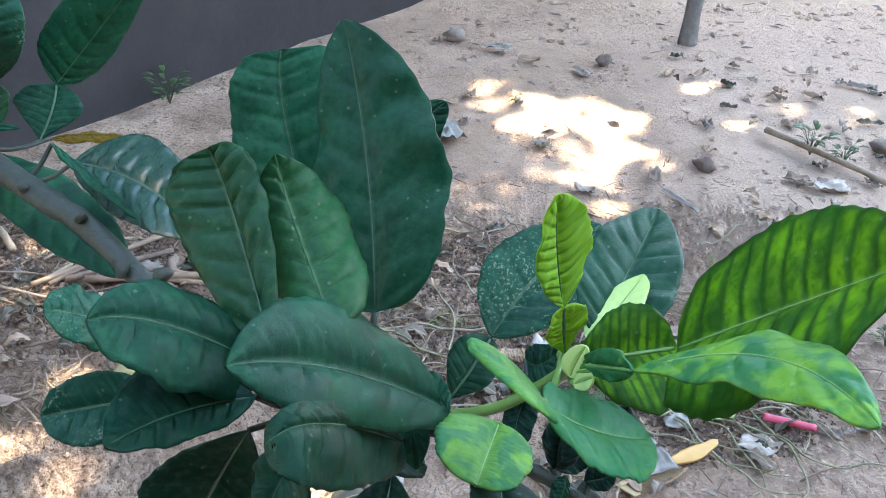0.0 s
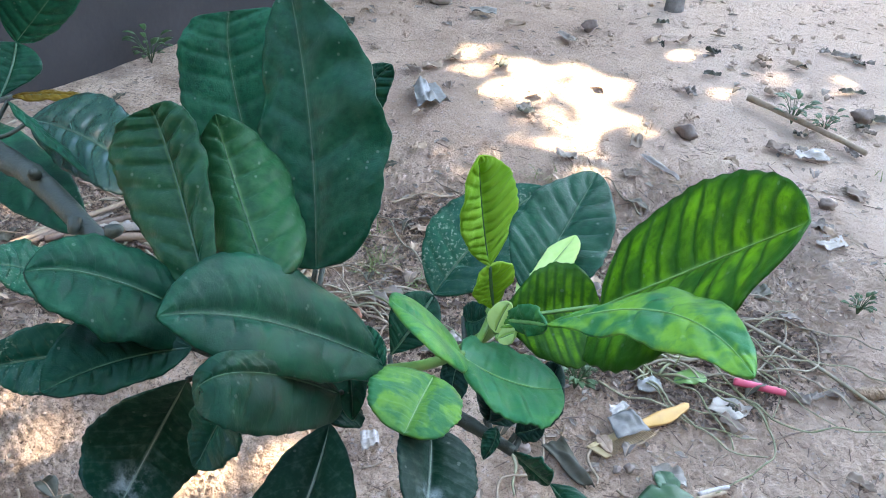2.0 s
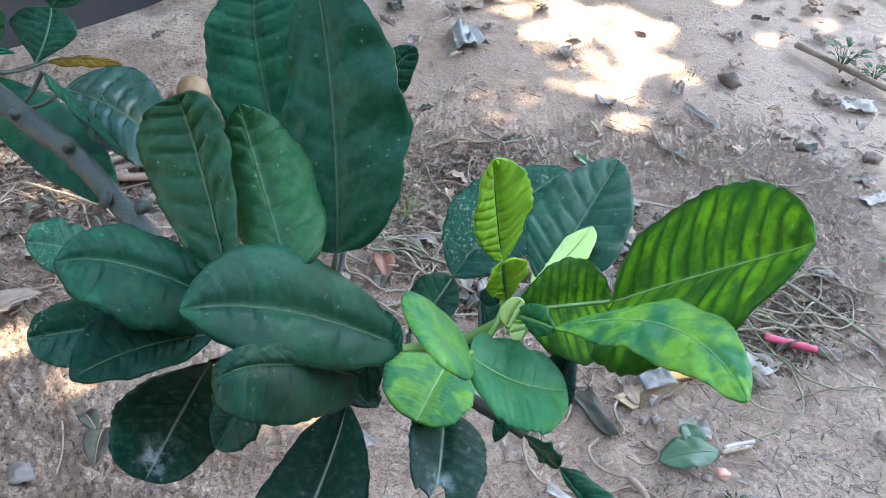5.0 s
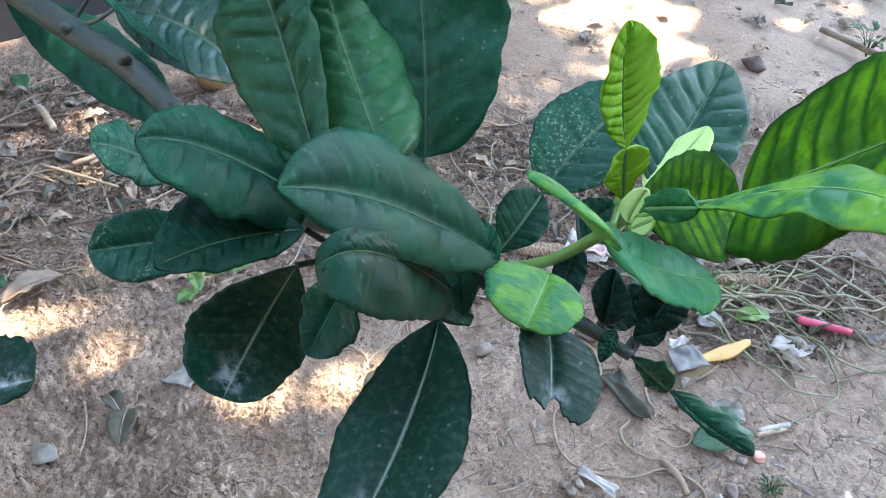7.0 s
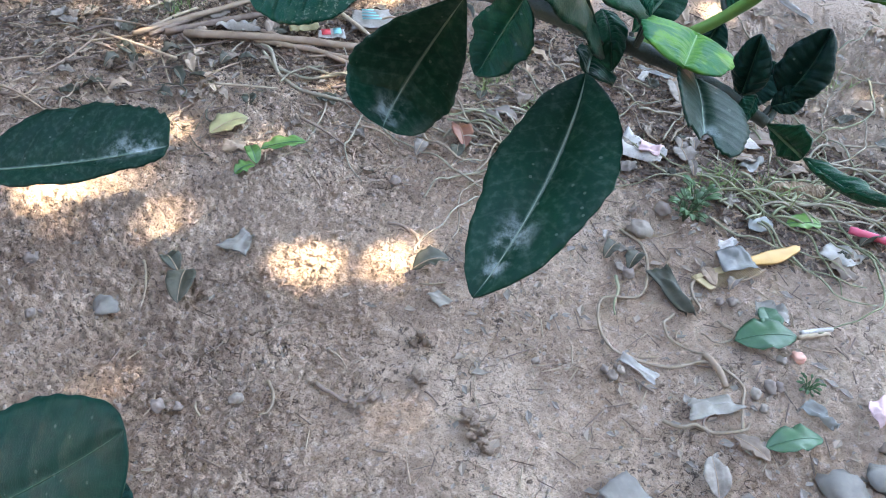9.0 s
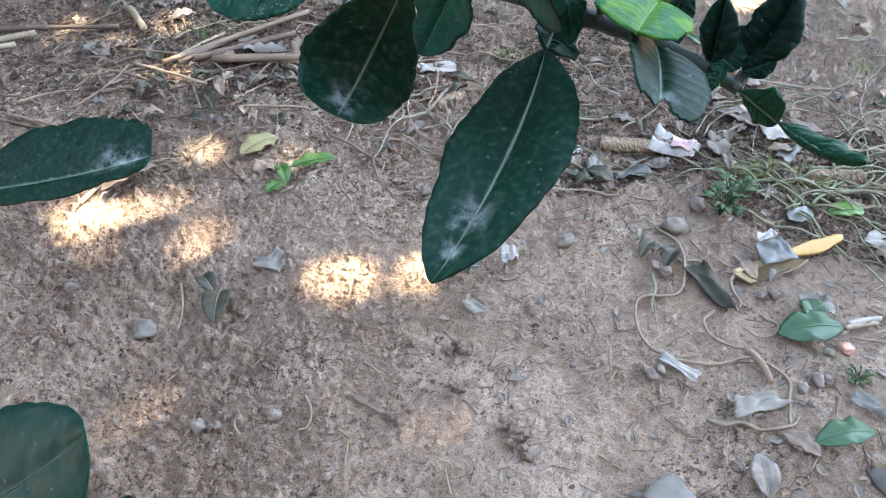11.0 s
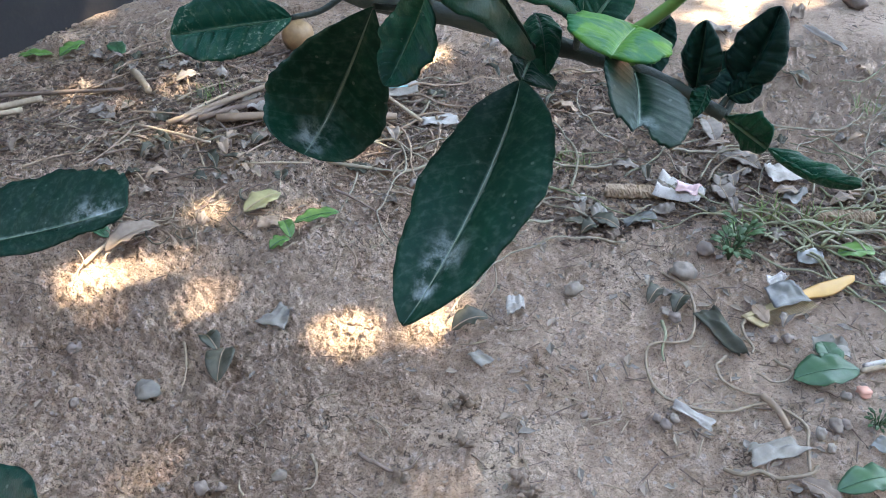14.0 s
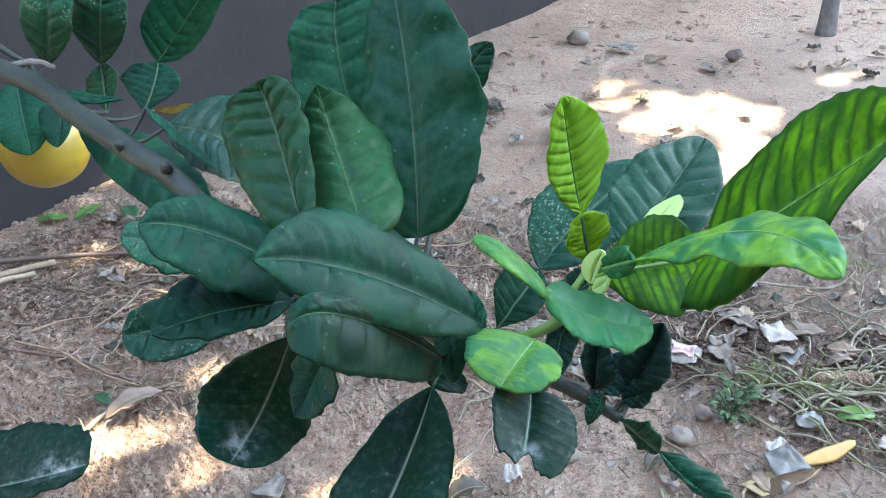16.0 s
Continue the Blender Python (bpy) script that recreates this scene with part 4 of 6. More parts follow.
twin_right = citrus_leaf(LEAF_DARK, (-0.1810, 0.4048, 0.8634), (-0.1628, 0.4079, 0.8841), (-0.1284, 0.4112, 0.9239), (-0.1866, 0.4065, 0.8873), (-0.1494, 0.4169, 0.8836), label='dark green leaf above the fruit')
petiole_wing(twin_right, LEAF_DARK, (-0.1838, 0.3824, 0.8431), (-0.1804, 0.3935, 0.8543), (-0.1810, 0.4048, 0.8634), (-0.1991, 0.3992, 0.8596), (-0.1667, 0.3987, 0.8559))
twin_mid = citrus_leaf(LEAF_SPECK, (-0.2138, 0.4047, 0.8621), (-0.1973, 0.3907, 0.8973), (-0.2013, 0.4131, 0.9173), (-0.2182, 0.3931, 0.8945), (-0.1830, 0.3912, 0.8973))
petiole_wing(twin_mid, LEAF_MID, (-0.2059, 0.3866, 0.8422), (-0.2099, 0.3957, 0.8521), (-0.2138, 0.4047, 0.8621), (-0.2226, 0.4000, 0.8536), (-0.2013, 0.3967, 0.8555))
twin_left = citrus_leaf(LEAF_SPECK, (-0.2401, 0.3974, 0.8637), (-0.2204, 0.3823, 0.9000), (-0.2311, 0.4131, 0.9214), (-0.2351, 0.3844, 0.9052), (-0.2063, 0.3843, 0.9041))
twig_leaf = citrus_leaf(LEAF_DARK, (-0.2345, 0.3748, 0.8615), (-0.2107, 0.3702, 0.8576), (-0.1811, 0.3633, 0.8588), (-0.2137, 0.3762, 0.8576), (-0.2066, 0.3640, 0.8557))
low_left = citrus_leaf(LEAF_BLOOM, (-0.2556, 0.2299, 0.7166), (-0.2066, 0.2319, 0.7289), (-0.1618, 0.2350, 0.7442), (-0.2087, 0.2574, 0.7411), (-0.1924, 0.2207, 0.7309), blunt=1.55, jag=0.1, label='dark leaf with a whitened ragged tip')
corner = citrus_leaf(LEAF_DEEP, (-0.1940, 0.0570, 0.7180), (-0.1520, 0.0720, 0.7380), (-0.1127, 0.0857, 0.7682), (-0.1607, 0.0988, 0.7475), (-0.1160, 0.0520, 0.7340), blunt=.8, pucker=.3, label='dark blue-green leaf close to the ground path')
bud_a = citrus_leaf(LEAF_PALE, (0.0453, 0.1961, 0.8728), (0.0463, 0.1963, 0.8775), (0.0483, 0.1964, 0.8832), (0.0434, 0.1984, 0.8793), (0.0502, 0.1953, 0.8814), pucker=0, blunt=.9, heel=.5, wave=0, label='tiny pale leaf bud')
bud_b = citrus_leaf(LEAF_PALE, (0.0462, 0.1941, 0.8719), (0.0482, 0.1913, 0.8758), (0.0501, 0.1894, 0.8786), (0.0472, 0.1952, 0.8757), (0.0491, 0.1883, 0.8749), pucker=0, blunt=.8, wave=0)
bud_c = citrus_leaf(LEAF_MOTTLE, (0.0463, 0.1971, 0.8738), (0.0498, 0.1919, 0.8795), (0.0539, 0.1879, 0.8841), (0.0492, 0.1937, 0.8801), (0.0498, 0.1902, 0.8796), pucker=0, blunt=.5, wave=0, label='small green bract leaf')
fruit_leaf_a = citrus_leaf(LEAF_DARK, (-0.5315, 0.7610, 0.7216), (-0.5123, 0.7290, 0.6927), (-0.4992, 0.7070, 0.6628), (-0.5473, 0.7220, 0.6916), (-0.4814, 0.7361, 0.6958), camber=.08, label='dark leaf hanging over the fruit')
fruit_leaf_b = citrus_leaf(LEAF_DARK, (-0.4895, 0.7631, 0.7127), (-0.4724, 0.7302, 0.6928), (-0.4712, 0.7111, 0.6698), (-0.4933, 0.7271, 0.6937), (-0.4594, 0.7322, 0.6918), camber=.08)
corner_low = citrus_leaf(LEAF_MID, (-0.2235, 0.0951, 0.6527), (-0.2048, 0.1111, 0.6475), (-0.1781, 0.1144, 0.6452), (-0.2054, 0.1256, 0.6501), (-0.1939, 0.0939, 0.6439), blunt=.8)
corner_tip = citrus_leaf(LEAF_DEEP, (-0.1788, 0.1238, 0.5997), (-0.1743, 0.1391, 0.6061), (-0.1697, 0.1536, 0.6128), (-0.1817, 0.1383, 0.6096), (-0.1578, 0.1369, 0.6092))


stem("branchlet", [(-0.0137, 0.2364, 0.8365), (-0.0214, 0.2202, 0.8432), (-0.0292, 0.2060, 0.8508)], 0.0026, 0.0016, BARK, "", 12, 8)
stem("branchlet", [(-0.420, 0.200, 0.735), (-0.3100, 0.1300, 0.7250), (-0.1960, 0.0570, 0.7210)], 0.0026, 0.0015, BARK, "", 16, 8)

# thin stalks join every leaf to the nearest wood
for foot, tender in list(LEAF_FEET.values()):
    near = min(WOOD, key=lambda q: (q - foot).length + 1.5 * max(0.0, q.z - foot.z))
    gap = (foot - near).length
    stem("stalk", [near, near.lerp(foot, 0.5) + Vector((0, 0, -0.10 * gap)), foot], 0.0011, 0.0009, SHOOT if tender else BARK, "", 12, 7)


# ---- fruit ----
def fruit(at, r, mat, label, stalk_up=True):
    verts, faces, n, k = [], [], 28, 36
    for i in range(n + 1):
        a = math.pi * i / n
        for j in range(k):
            b = 2 * math.pi * j / k
            q = r * (1 + 0.012 * noise.noise((math.cos(b) * 2, math.sin(b) * 2, a)) - 0.05 * math.exp(-(a / 0.22) ** 2))
            verts.append((q * math.sin(a) * math.cos(b), q * math.sin(a) * math.sin(b), q * 0.97 * math.cos(a)))
    faces = [(i * k + j, (i + 1) * k + j, (i + 1) * k + (j + 1) % k, i * k + (j + 1) % k) for i in range(n) for j in range(k)]
    return verts, faces


FRUIT_AT = Vector((-0.5384, 0.7849, 0.6375))
fv, ff = fruit(FRUIT_AT, 0.047, PEEL, "")
ripe = part("fruit", [Vector(v) + FRUIT_AT for v in fv], ff, PEEL, citrus, "ripe yellow citrus fruit hanging from the tree", at=FRUIT_AT)
part("calyx", *tube([FRUIT_AT + Vector((0, 0, z)) for z in (0.042, 0.046, 0.049)], [0.006, 0.005, 0.002], 10, 0.2), SHOOT, ripe, at=FRUIT_AT)
stem("fruit_stalk", [(-0.5385, 0.7850, 0.6825), (-0.5406, 0.7920, 0.7075), (-0.5387, 0.8071, 0.7255)], 0.0022, 0.0026, BARK, "", 8, 8)


# ---- litter on the soil ----
def lay(x, y, turn=0.0, tilt=0.0, roll=0.0, lift=0.0):
    return pose(x, y, ground_flat(x, y) + lift, tilt, roll, turn)


def under(name, verts, faces, mat, parent, label=""):
    """A part given in its parent's own space."""
    ob = new(name, mesh_of(name, verts, faces, mat))
    ob.parent = parent
    return tagged(ob, label)


def loose_leaf(name, label, mat, x, y, turn, length, width, lift=0.006, bow=0.006, fold=0.004, tilt=0.0, roll=0.0, group="fallen leaves", stalked=0.0, **shape):
    """A leaf on the ground; its tip points along its own +y."""
    h = length / 2
    v, f, uv, rib, up = blade((0, -h, 0), (0, 0, bow), (0, h, 0.001), (-width / 2, 0, bow + fold), (width / 2, 0, bow + fold * 0.6), n=16, m=4,
                              seed=int(abs(x * 977 + y * 331)), pucker=0.5, wave=0.0025, thick=0.0004, **shape)
    ob = thing(name, v, f, mat, label, "leaf", group, lay(x, y, turn, tilt, roll, lift), uvs=uv)
    line = [p + up * 0.0002 for p in rib]
    if stalked:
        line = [Vector((0.002, -h - stalked, 0.002))] + line
    under("midrib", *tube(line, [0.0009 * (1 - 0.6 * k / len(line)) for k in range(len(line))], 5), RIB_GREEN if mat in (FRESH_LEAF, DEEP_LEAF) else STALK, ob)
    return ob


def scrap(name, label, category, mat, x, y, turn, w, h, crumple=0.006, lift=0.006, seed=0, tilt=0.0, group="", cut=0.16, thick=0.0005):
    """A torn, crumpled sheet."""
    rng = random.Random(seed + int(abs(x * 613 + y * 271)))
    cor = [(rng.uniform(-cut, cut), rng.uniform(-cut, cut)) for _ in range(4)]
    z0 = rng.random() * 50

    def f(u, v):
        dx = sum(c[0] * k for c, k in zip(cor, ((1 - u) * (1 - v), u * (1 - v), u * v, (1 - u) * v)))
        dy = sum(c[1] * k for c, k in zip(cor, ((1 - u) * (1 - v), u * (1 - v), u * v, (1 - u) * v)))
        px, py = (u - 0.5 + dx) * w, (v - 0.5 + dy) * h
        rag = 0.07 * noise.noise((u * 3 + z0, v * 3, 1)) + 0.02 * noise.noise((u * 8 + z0, v * 8, 1))
        z = crumple * (0.9 * noise.noise((u * 2.1 + z0, v * 2.1, 0)) + 0.9 * abs(noise.noise((u * 3.2 + z0, v * 3.2, 3))) - 0.2)
        return (px + rag * w, py + rag * h, max(-0.003, z))
    v, fa = solid_sheet(f, 12, 10, thick)
    return thing(name, v, fa, mat, label, category, group, lay(x, y, turn, tilt, 0, lift))


def lump(r, seed, flat=0.7, n=9, k=13, rough=0.42):
    rng = random.Random(seed)
    o = rng.random() * 90
    sx, sy = rng.uniform(0.8, 1.25), rng.uniform(0.7, 1.1)
    v = [(0, 0, r * flat)]
    for i in range(1, n):
        a = math.pi * i / n
        for j in range(k):
            b = 2 * math.pi * j / k
            d = Vector((math.sin(a) * math.cos(b), math.sin(a) * math.sin(b), math.cos(a)))
            q = r * (1 + rough * noise.noise(d * 1.5 + Vector((o, 0, 0))) * 1.5 + 0.3 * rough * noise.noise(d * 4 + Vector((o, 5, 0))))
            v.append((d.x * q * sx, d.y * q * sy, d.z * q * flat))
    v.append((0, 0, -r * flat))
    f = [(0, 1 + j, 1 + (j + 1) % k) for j in range(k)]
    for i in range(n - 2):
        f += [(1 + i * k + j, 1 + (i + 1) * k + j, 1 + (i + 1) * k + (j + 1) % k, 1 + i * k + (j + 1) % k) for j in range(k)]
    e = 1 + (n - 2) * k
    f += [(e + j, len(v) - 1, e + (j + 1) % k) for j in range(k)]
    return v, f


def stone(x, y, r, mat=STONE, label="small rounded brown pebble on the soil", flat=0.7, name="pebble", category="stone"):
    return thing(name, *lump(r, int(abs(x * 7919 + y * 104729)), flat, rough=0.85 if mat is CLOD else 0.42), mat, label, category, "pebbles on the soil", lay(x, y, (x * 700) % 360, 0, 0, r * flat * 0.45))


def vine(points, r=0.0028, mat=VINE, label="dry wiry vine stem lying on the soil", lift=0.0, name="vine_stem", n=None, taper=0.5, seed=0, high=0.006, group="vine stems"):
    """A stem that lies along points of the plan."""
    line2 = spline([(x, y, 0) for x, y in points], n or 8 + 6 * len(points))
    rng = random.Random(seed)
    ph, m = rng.random() * 6, len(line2)
    line = [Vector((p.x, p.y, ground_flat(p.x, p.y) + r * 0.7 + lift + high * max(0, math.sin(ph + i * 0.30)))) for i, p in enumerate(line2)]
    o = line[0].copy()
    v, f = tube([p - o for p in line], [r * (1 - taper * i / (m - 1)) for i in range(m)], 7, 0.35, seed)
    return thing(name, v, f, mat, label, "stem", group, o)


def stick(a, b, r0, r1, mat=TWIG, label="thin dry brown twig on the soil", name="twig", lift=0.002, bend=0.006, seed=0, group="dry sticks", sides=7, cat="stick"):
    a, b = Vector((*a, 0)), Vector((*b, 0))
    rng = random.Random(seed + int(abs(a.x * 991 + a.y * 77)))
    n = 10
    w = Vector((-(b - a).y, (b - a).x, 0)).normalized() * bend
    line = [a.lerp(b, i / n) + w * math.sin(i / n * 3.1 + rng.random() * 0.4) for i in range(n + 1)]
    line = [Vector((p.x, p.y, ground_flat(p.x, p.y) + r0 * 0.8 + lift)) for p in line]
    base = (line[0].z + line[-1].z) / 2
    line = [Vector((p.x, p.y, p.z * 0.35 + (line[0].z + (line[-1].z - line[0].z) * i / n) * 0.65)) for i, p in enumerate(line)]
    o = line[0].copy()
    v, f = tube([p - o for p in line], [r0 + (r1 - r0) * i / n for i in range(n + 1)], sides, 0.2, seed)
    return thing(name, v, f, mat, label, cat, group, o)


def corn_cob(a, b, r, label="stripped dry corn cob lying on the soil"):
    a, b = Vector((*a, 0)), Vector((*b, 0))
    length, rows, k = (b - a).length, 36, 20
    grit = random.Random(int(abs(a.x) * 5000))
    v = []
    for i in range(rows + 1):
        s = i / rows
        rr = r * (0.80 + 0.25 * math.sin(math.pi * (0.12 + 0.7 * s))) * (0.86 if i in (0, rows) else 1)
        for j in range(k):
            t = 2 * math.pi * j / k
            q = rr * (1 + 0.26 * (grit.random() - 0.5))
            v.append((s * length, q * math.cos(t), q * math.sin(t)))
    f = [(i * k + j, (i + 1) * k + j, (i + 1) * k + (j + 1) % k, i * k + (j + 1) % k) for i in range(rows) for j in range(k)]
    f += [tuple(range(k)), tuple(reversed(range(rows * k, rows * k + k)))]
    turn = math.degrees(math.atan2((b - a).y, (b - a).x))
    ob = thing("corn_cob", v, f, COB, label, "corn cob", "corn cobs", pose(a.x, a.y, ground_z(a.x, a.y) + r * 0.75, 0, 0, turn), smooth=False)
    for x0 in (-0.0015, length - 0.002):
        under("pith", *tube([Vector((x0, 0, 0)), Vector((x0 + 0.0035, 0, 0))], [r * 0.45, r * 0.42], 12, 0.1), PITH, ob, "pale corky pith")
    return ob


def tuft(name, x, y, count, length, mat, label, category="grass", spread_=0.02, lean=0.9, width=0.0016, seed=0, group="grass tufts"):
    rng = random.Random(seed + int(abs(x * 431 + y * 87)))
    v, f = [], []
    for _ in range(count):
        a, l = rng.random() * 6.28, length * rng.uniform(0.5, 1.1)
        p = Vector((rng.gauss(0, spread_), rng.gauss(0, spread_), -0.004))
        d, out = Vector((math.cos(a), math.sin(a), 0)), rng.uniform(0.25, 1.0) * lean
        w = Vector((-d.y, d.x, 0)) * width
        o = len(v)
        for k in range(5):
            s = k / 4
            c = p + d * (l * out * s) + Vector((0, 0, l * (1 - 0.5 * out) * (s - 0.55 * out * s * s)))
            ww = w * (1 - 0.85 * s)
            v += [c - ww, c + Vector((0, 0, width * 0.5)), c + ww]
        for k in range(4):
            i = o + 3 * k
            f += [(i, i + 1, i + 4, i + 3), (i + 1, i + 2, i + 5, i + 4)]
    return thing(name, v, f, mat, label, category, group, lay(x, y))


def weed(x, y, size, label, seed=0, leaves=9):
    ob = new("weed")
    ob.matrix_basis = lay(x, y)
    tagged(ob, label, "weed", "weeds")
    rng = random.Random(seed)
    for i in range(leaves + 13):
        a, l = i * 2.4 + rng.random(), size * rng.uniform(0.6, 1.1)
        d, s = Vector((math.cos(a), math.sin(a), 0)), Vector((-math.sin(a), math.cos(a), 0))
        top = d * l * 0.30 + Vector((0, 0, l * rng.uniform(0.25, 0.75)))
        under("stalk", *tube([Vector((0, 0, -0.004)), d * l * 0.15 + Vector((0, 0, l * 0.35)), top], [0.0011, 0.0009, 0.0006], 5), WEED, ob)
        tip = top + d * l * 0.30 + Vector((0, 0, 0.06 * l))
        mid = (top + tip) * 0.5 + Vector((0, 0, 0.05 * l))
        v, f, uv, rib, up = blade(top, mid, tip, mid + s * l * 0.07, mid - s * l * 0.07, n=8, m=2, pucker=0.4, seed=i)
        under("leaf", v, f, WEED, ob)
    return ob


# the comb: an amber handle, a pale toothed head
def comb(x, y, turn):
    ob = new("comb")
    ob.matrix_basis = lay(x, y, turn, 0, 0, 0.010)
    tagged(ob, "broken amber plastic comb half buried in litter", "comb")

    def grip(u, v):
        w = (0.0085 + 0.0055 * math.sin(math.pi * min(1, u * 1.15)) ** 2) * math.sqrt(max(0.0, 1 - max(0, (u - 0.82) / 0.18) ** 2.5))
        return (u * 0.104 - 0.004, (v - 0.5) * 2 * w - 0.004 * math.sin(u * 3.1), 0.004 + 0.0015 * (1 - (2 * v - 1) ** 2))
    under("handle", *solid_sheet(grip, 24, 8, 0.004), COMB, ob, "amber plastic handle")
    under("spine", *solid_sheet(lambda u, v: (-0.112 + 0.114 * u, (v - 0.5) * (0.014 - 0.006 * (1 - u) ** 3), 0.0035), 16, 4, 0.004), PALE_COMB, ob, "pale amber comb spine")
    under("end_guard", *solid_sheet(lambda u, v: (-0.116 + 0.012 * u + 0.012 * (1 - v), -0.030 + 0.034 * v, 0.003), 5, 8, 0.0035), PALE_COMB, ob)
    for i in range(26):
        x0 = -0.100 + i * 0.0040
        under("tooth", *tube([Vector((x0, -0.004, 0.0015)), Vector((x0 + 0.002, -0.018, 0.0012)), Vector((x0 + 0.004, -0.030 + 0.001 * (i % 3), 0.0)) ], [0.0010, 0.0009, 0.0005], 6), PALE_COMB, ob)
    return ob


comb(0.392, 1.042, 32)
# near the comb
scrap("plastic_scrap", "dark translucent plastic scrap over the comb", "plastic", DARK_FILM, 0.360, 1.030, 28, 0.055, 0.060, 0.006, 0.024)
scrap("plastic_scrap", "torn white feathery plastic scrap", "plastic", PAPER, 0.352, 1.062, 40, 0.036, 0.018, 0.012, 0.022)
loose_leaf("fallen_leaf", "fallen green oval leaf beside the comb", FRESH_LEAF, 0.492, 1.155, -80, 0.062, 0.036, blunt=0.8)
scrap("plastic_scrap", "pale bluish plastic scrap on the soil", "plastic", BLUE_FILM, 0.416, 1.140, 10, 0.045, 0.032, 0.010)
scrap("foil_scrap", "silvery jagged dead leaf scrap", "litter", GREY_FILM, 0.540, 1.098, -30, 0.060, 0.036, 0.012)
stick((0.567, 1.153), (0.652, 1.134), 0.0068, 0.0062, PINK_PLASTIC, "bright pink plastic tube on the soil", "plastic_tube", 0.010, 0.001, 3, "plastic litter", 12, "tube")
corn_cob((0.447, 1.246), (0.541, 1.256), 0.0125)
corn_cob((0.207, 1.618), (0.352, 1.552), 0.0130)
corn_cob((0.088, 1.291), (0.182, 1.295), 0.0125)
corn_cob((-0.222, 1.366), (-0.186, 1.420), 0.0120)
corn_cob((0.098, 1.612), (0.170, 1.600), 0.0120)
corn_cob((0.79, 1.16), (0.86, 1.17), 0.0110, "weathered grey corn cob lying on the soil")
scrap("paper_scrap", "torn white and pink paper scrap", "paper", PAPER, 0.216, 1.292, -20, 0.082, 0.056, 0.018, 0.012)
scrap("paper_scrap", "faded pink paper scrap on litter", "paper", PINK_PAPER, 0.226, 1.286, -10, 0.040, 0.030, 0.010, 0.024)
scrap("paper_scrap", "torn bright white paper scrap", "paper", PAPER, 0.398, 1.352, 15, 0.050, 0.046, 0.012, 0.016)
scrap("paper_scrap", "dirty greyish white paper scrap", "paper", BLUE_FILM, 0.415, 1.295, 60, 0.046, 0.030, 0.012, 0.010)
loose_leaf("dry_leaf", "flat pale tan dry leaf", DRY_LEAF, 0.446, 1.374, -85, 0.085, 0.040)
scrap("plastic_scrap", "pale blue plastic strip", "plastic", BLUE_FILM, 0.252, 1.566, -24, 0.090, 0.014, 0.006, 0.010, cut=0.05)
scrap("paper_scrap", "white slip of card on the soil", "paper", PAPER, 0.223, 1.548, 70, 0.040, 0.015, 0.004, 0.010, cut=0.08)
loose_leaf("dry_leaf", "dull purple-grey dead leaf", GREY_LEAF, 0.289, 1.508, 10, 0.085, 0.042, bow=0.012)
loose_leaf("dry_leaf", "grey dead leaf on the soil", GREY_LEAF, 0.335, 1.396, 60, 0.080, 0.042, bow=0.010)
loose_leaf("dry_leaf", "round grey dead leaf", GREY_LEAF, 0.292, 1.296, 20, 0.048, 0.044, blunt=0.9)
loose_leaf("fallen_leaf", "small dusty green leaf", DEEP_LEAF, 0.278, 1.706, 40, 0.050, 0.032)
scrap("plastic_scrap", "white plastic strip bent on the soil", "plastic", PAPER, 0.588, 1.955, -60, 0.13, 0.016, 0.010, 0.012, cut=0.04)
loose_leaf("dry_leaf", "dark rotten leaf among the vines", DARK_LEAF, 0.086, 1.192, 70, 0.055, 0.036, bow=0.010)
scrap("feather", "dark feather with pale barbs", "feather", DARK_FILM, 0.150, 1.212, 35, 0.055, 0.024, 0.010, 0.012)
scrap("paper_scrap", "small crumpled white tissue scrap", "paper", PAPER, 0.046, 1.255, 0, 0.026, 0.020, 0.016, 0.012)
scrap("paper_scrap", "small crumpled greyish tissue", "paper", GREY_FILM, 0.075, 1.222, 30, 0.026, 0.030, 0.018, 0.012)
loose_leaf("fallen_leaf", "deep green fallen leaf lying flat", DEEP_LEAF, 0.398, 0.880, -74, 0.098, 0.058, lift=0.010, bow=0.010)
loose_leaf("fallen_leaf", "torn half of a deep green leaf", DEEP_LEAF, 0.405, 0.915, 10, 0.055, 0.038, lift=0.013, blunt=0.9)
scrap("foil_scrap", "crumpled silver-blue foil beside the leaf", "foil", GREY_FILM, 0.414, 0.940, 0, 0.052, 0.036, 0.020, 0.012)
stick((0.455, 0.906), (0.505, 0.925), 0.0045, 0.0035, PAPER, "pale split strip of cane", "cane_strip", 0.003, 0.001, 4)
stick((0.450, 0.898), (0.498, 0.915), 0.0040, 0.0035, STRAW, "pale split strip of cane", "cane_strip", 0.002, 0.001, 5)
thing("plastic_lump", *lump(0.010, 5, 0.5), PEACH_PLASTIC, "small peach-coloured plastic piece", "plastic", "plastic litter", lay(0.446, 0.860, 0, 0, 0, 0.003))
scrap("plastic_scrap", "dusty grey-blue plastic scrap on the soil", "plastic", GREY_FILM, 0.306, 0.736, 18, 0.074, 0.032, 0.012, 0.006)
loose_leaf("dry_leaf", "dry white leaf with dark vein", DRY_LEAF, 0.354, 0.672, -125, 0.055, 0.024)
scrap("paper_scrap", "pale bone-shaped chip of card", "paper", PAPER, 0.209, 0.780, -35, 0.052, 0.017, 0.006, 0.006, cut=0.2)
loose_leaf("fallen_leaf", "dull olive leaf with a dark hole", DEEP_LEAF, 0.412, 0.692, -70, 0.085, 0.038, bow=0.012, lift=0.010)
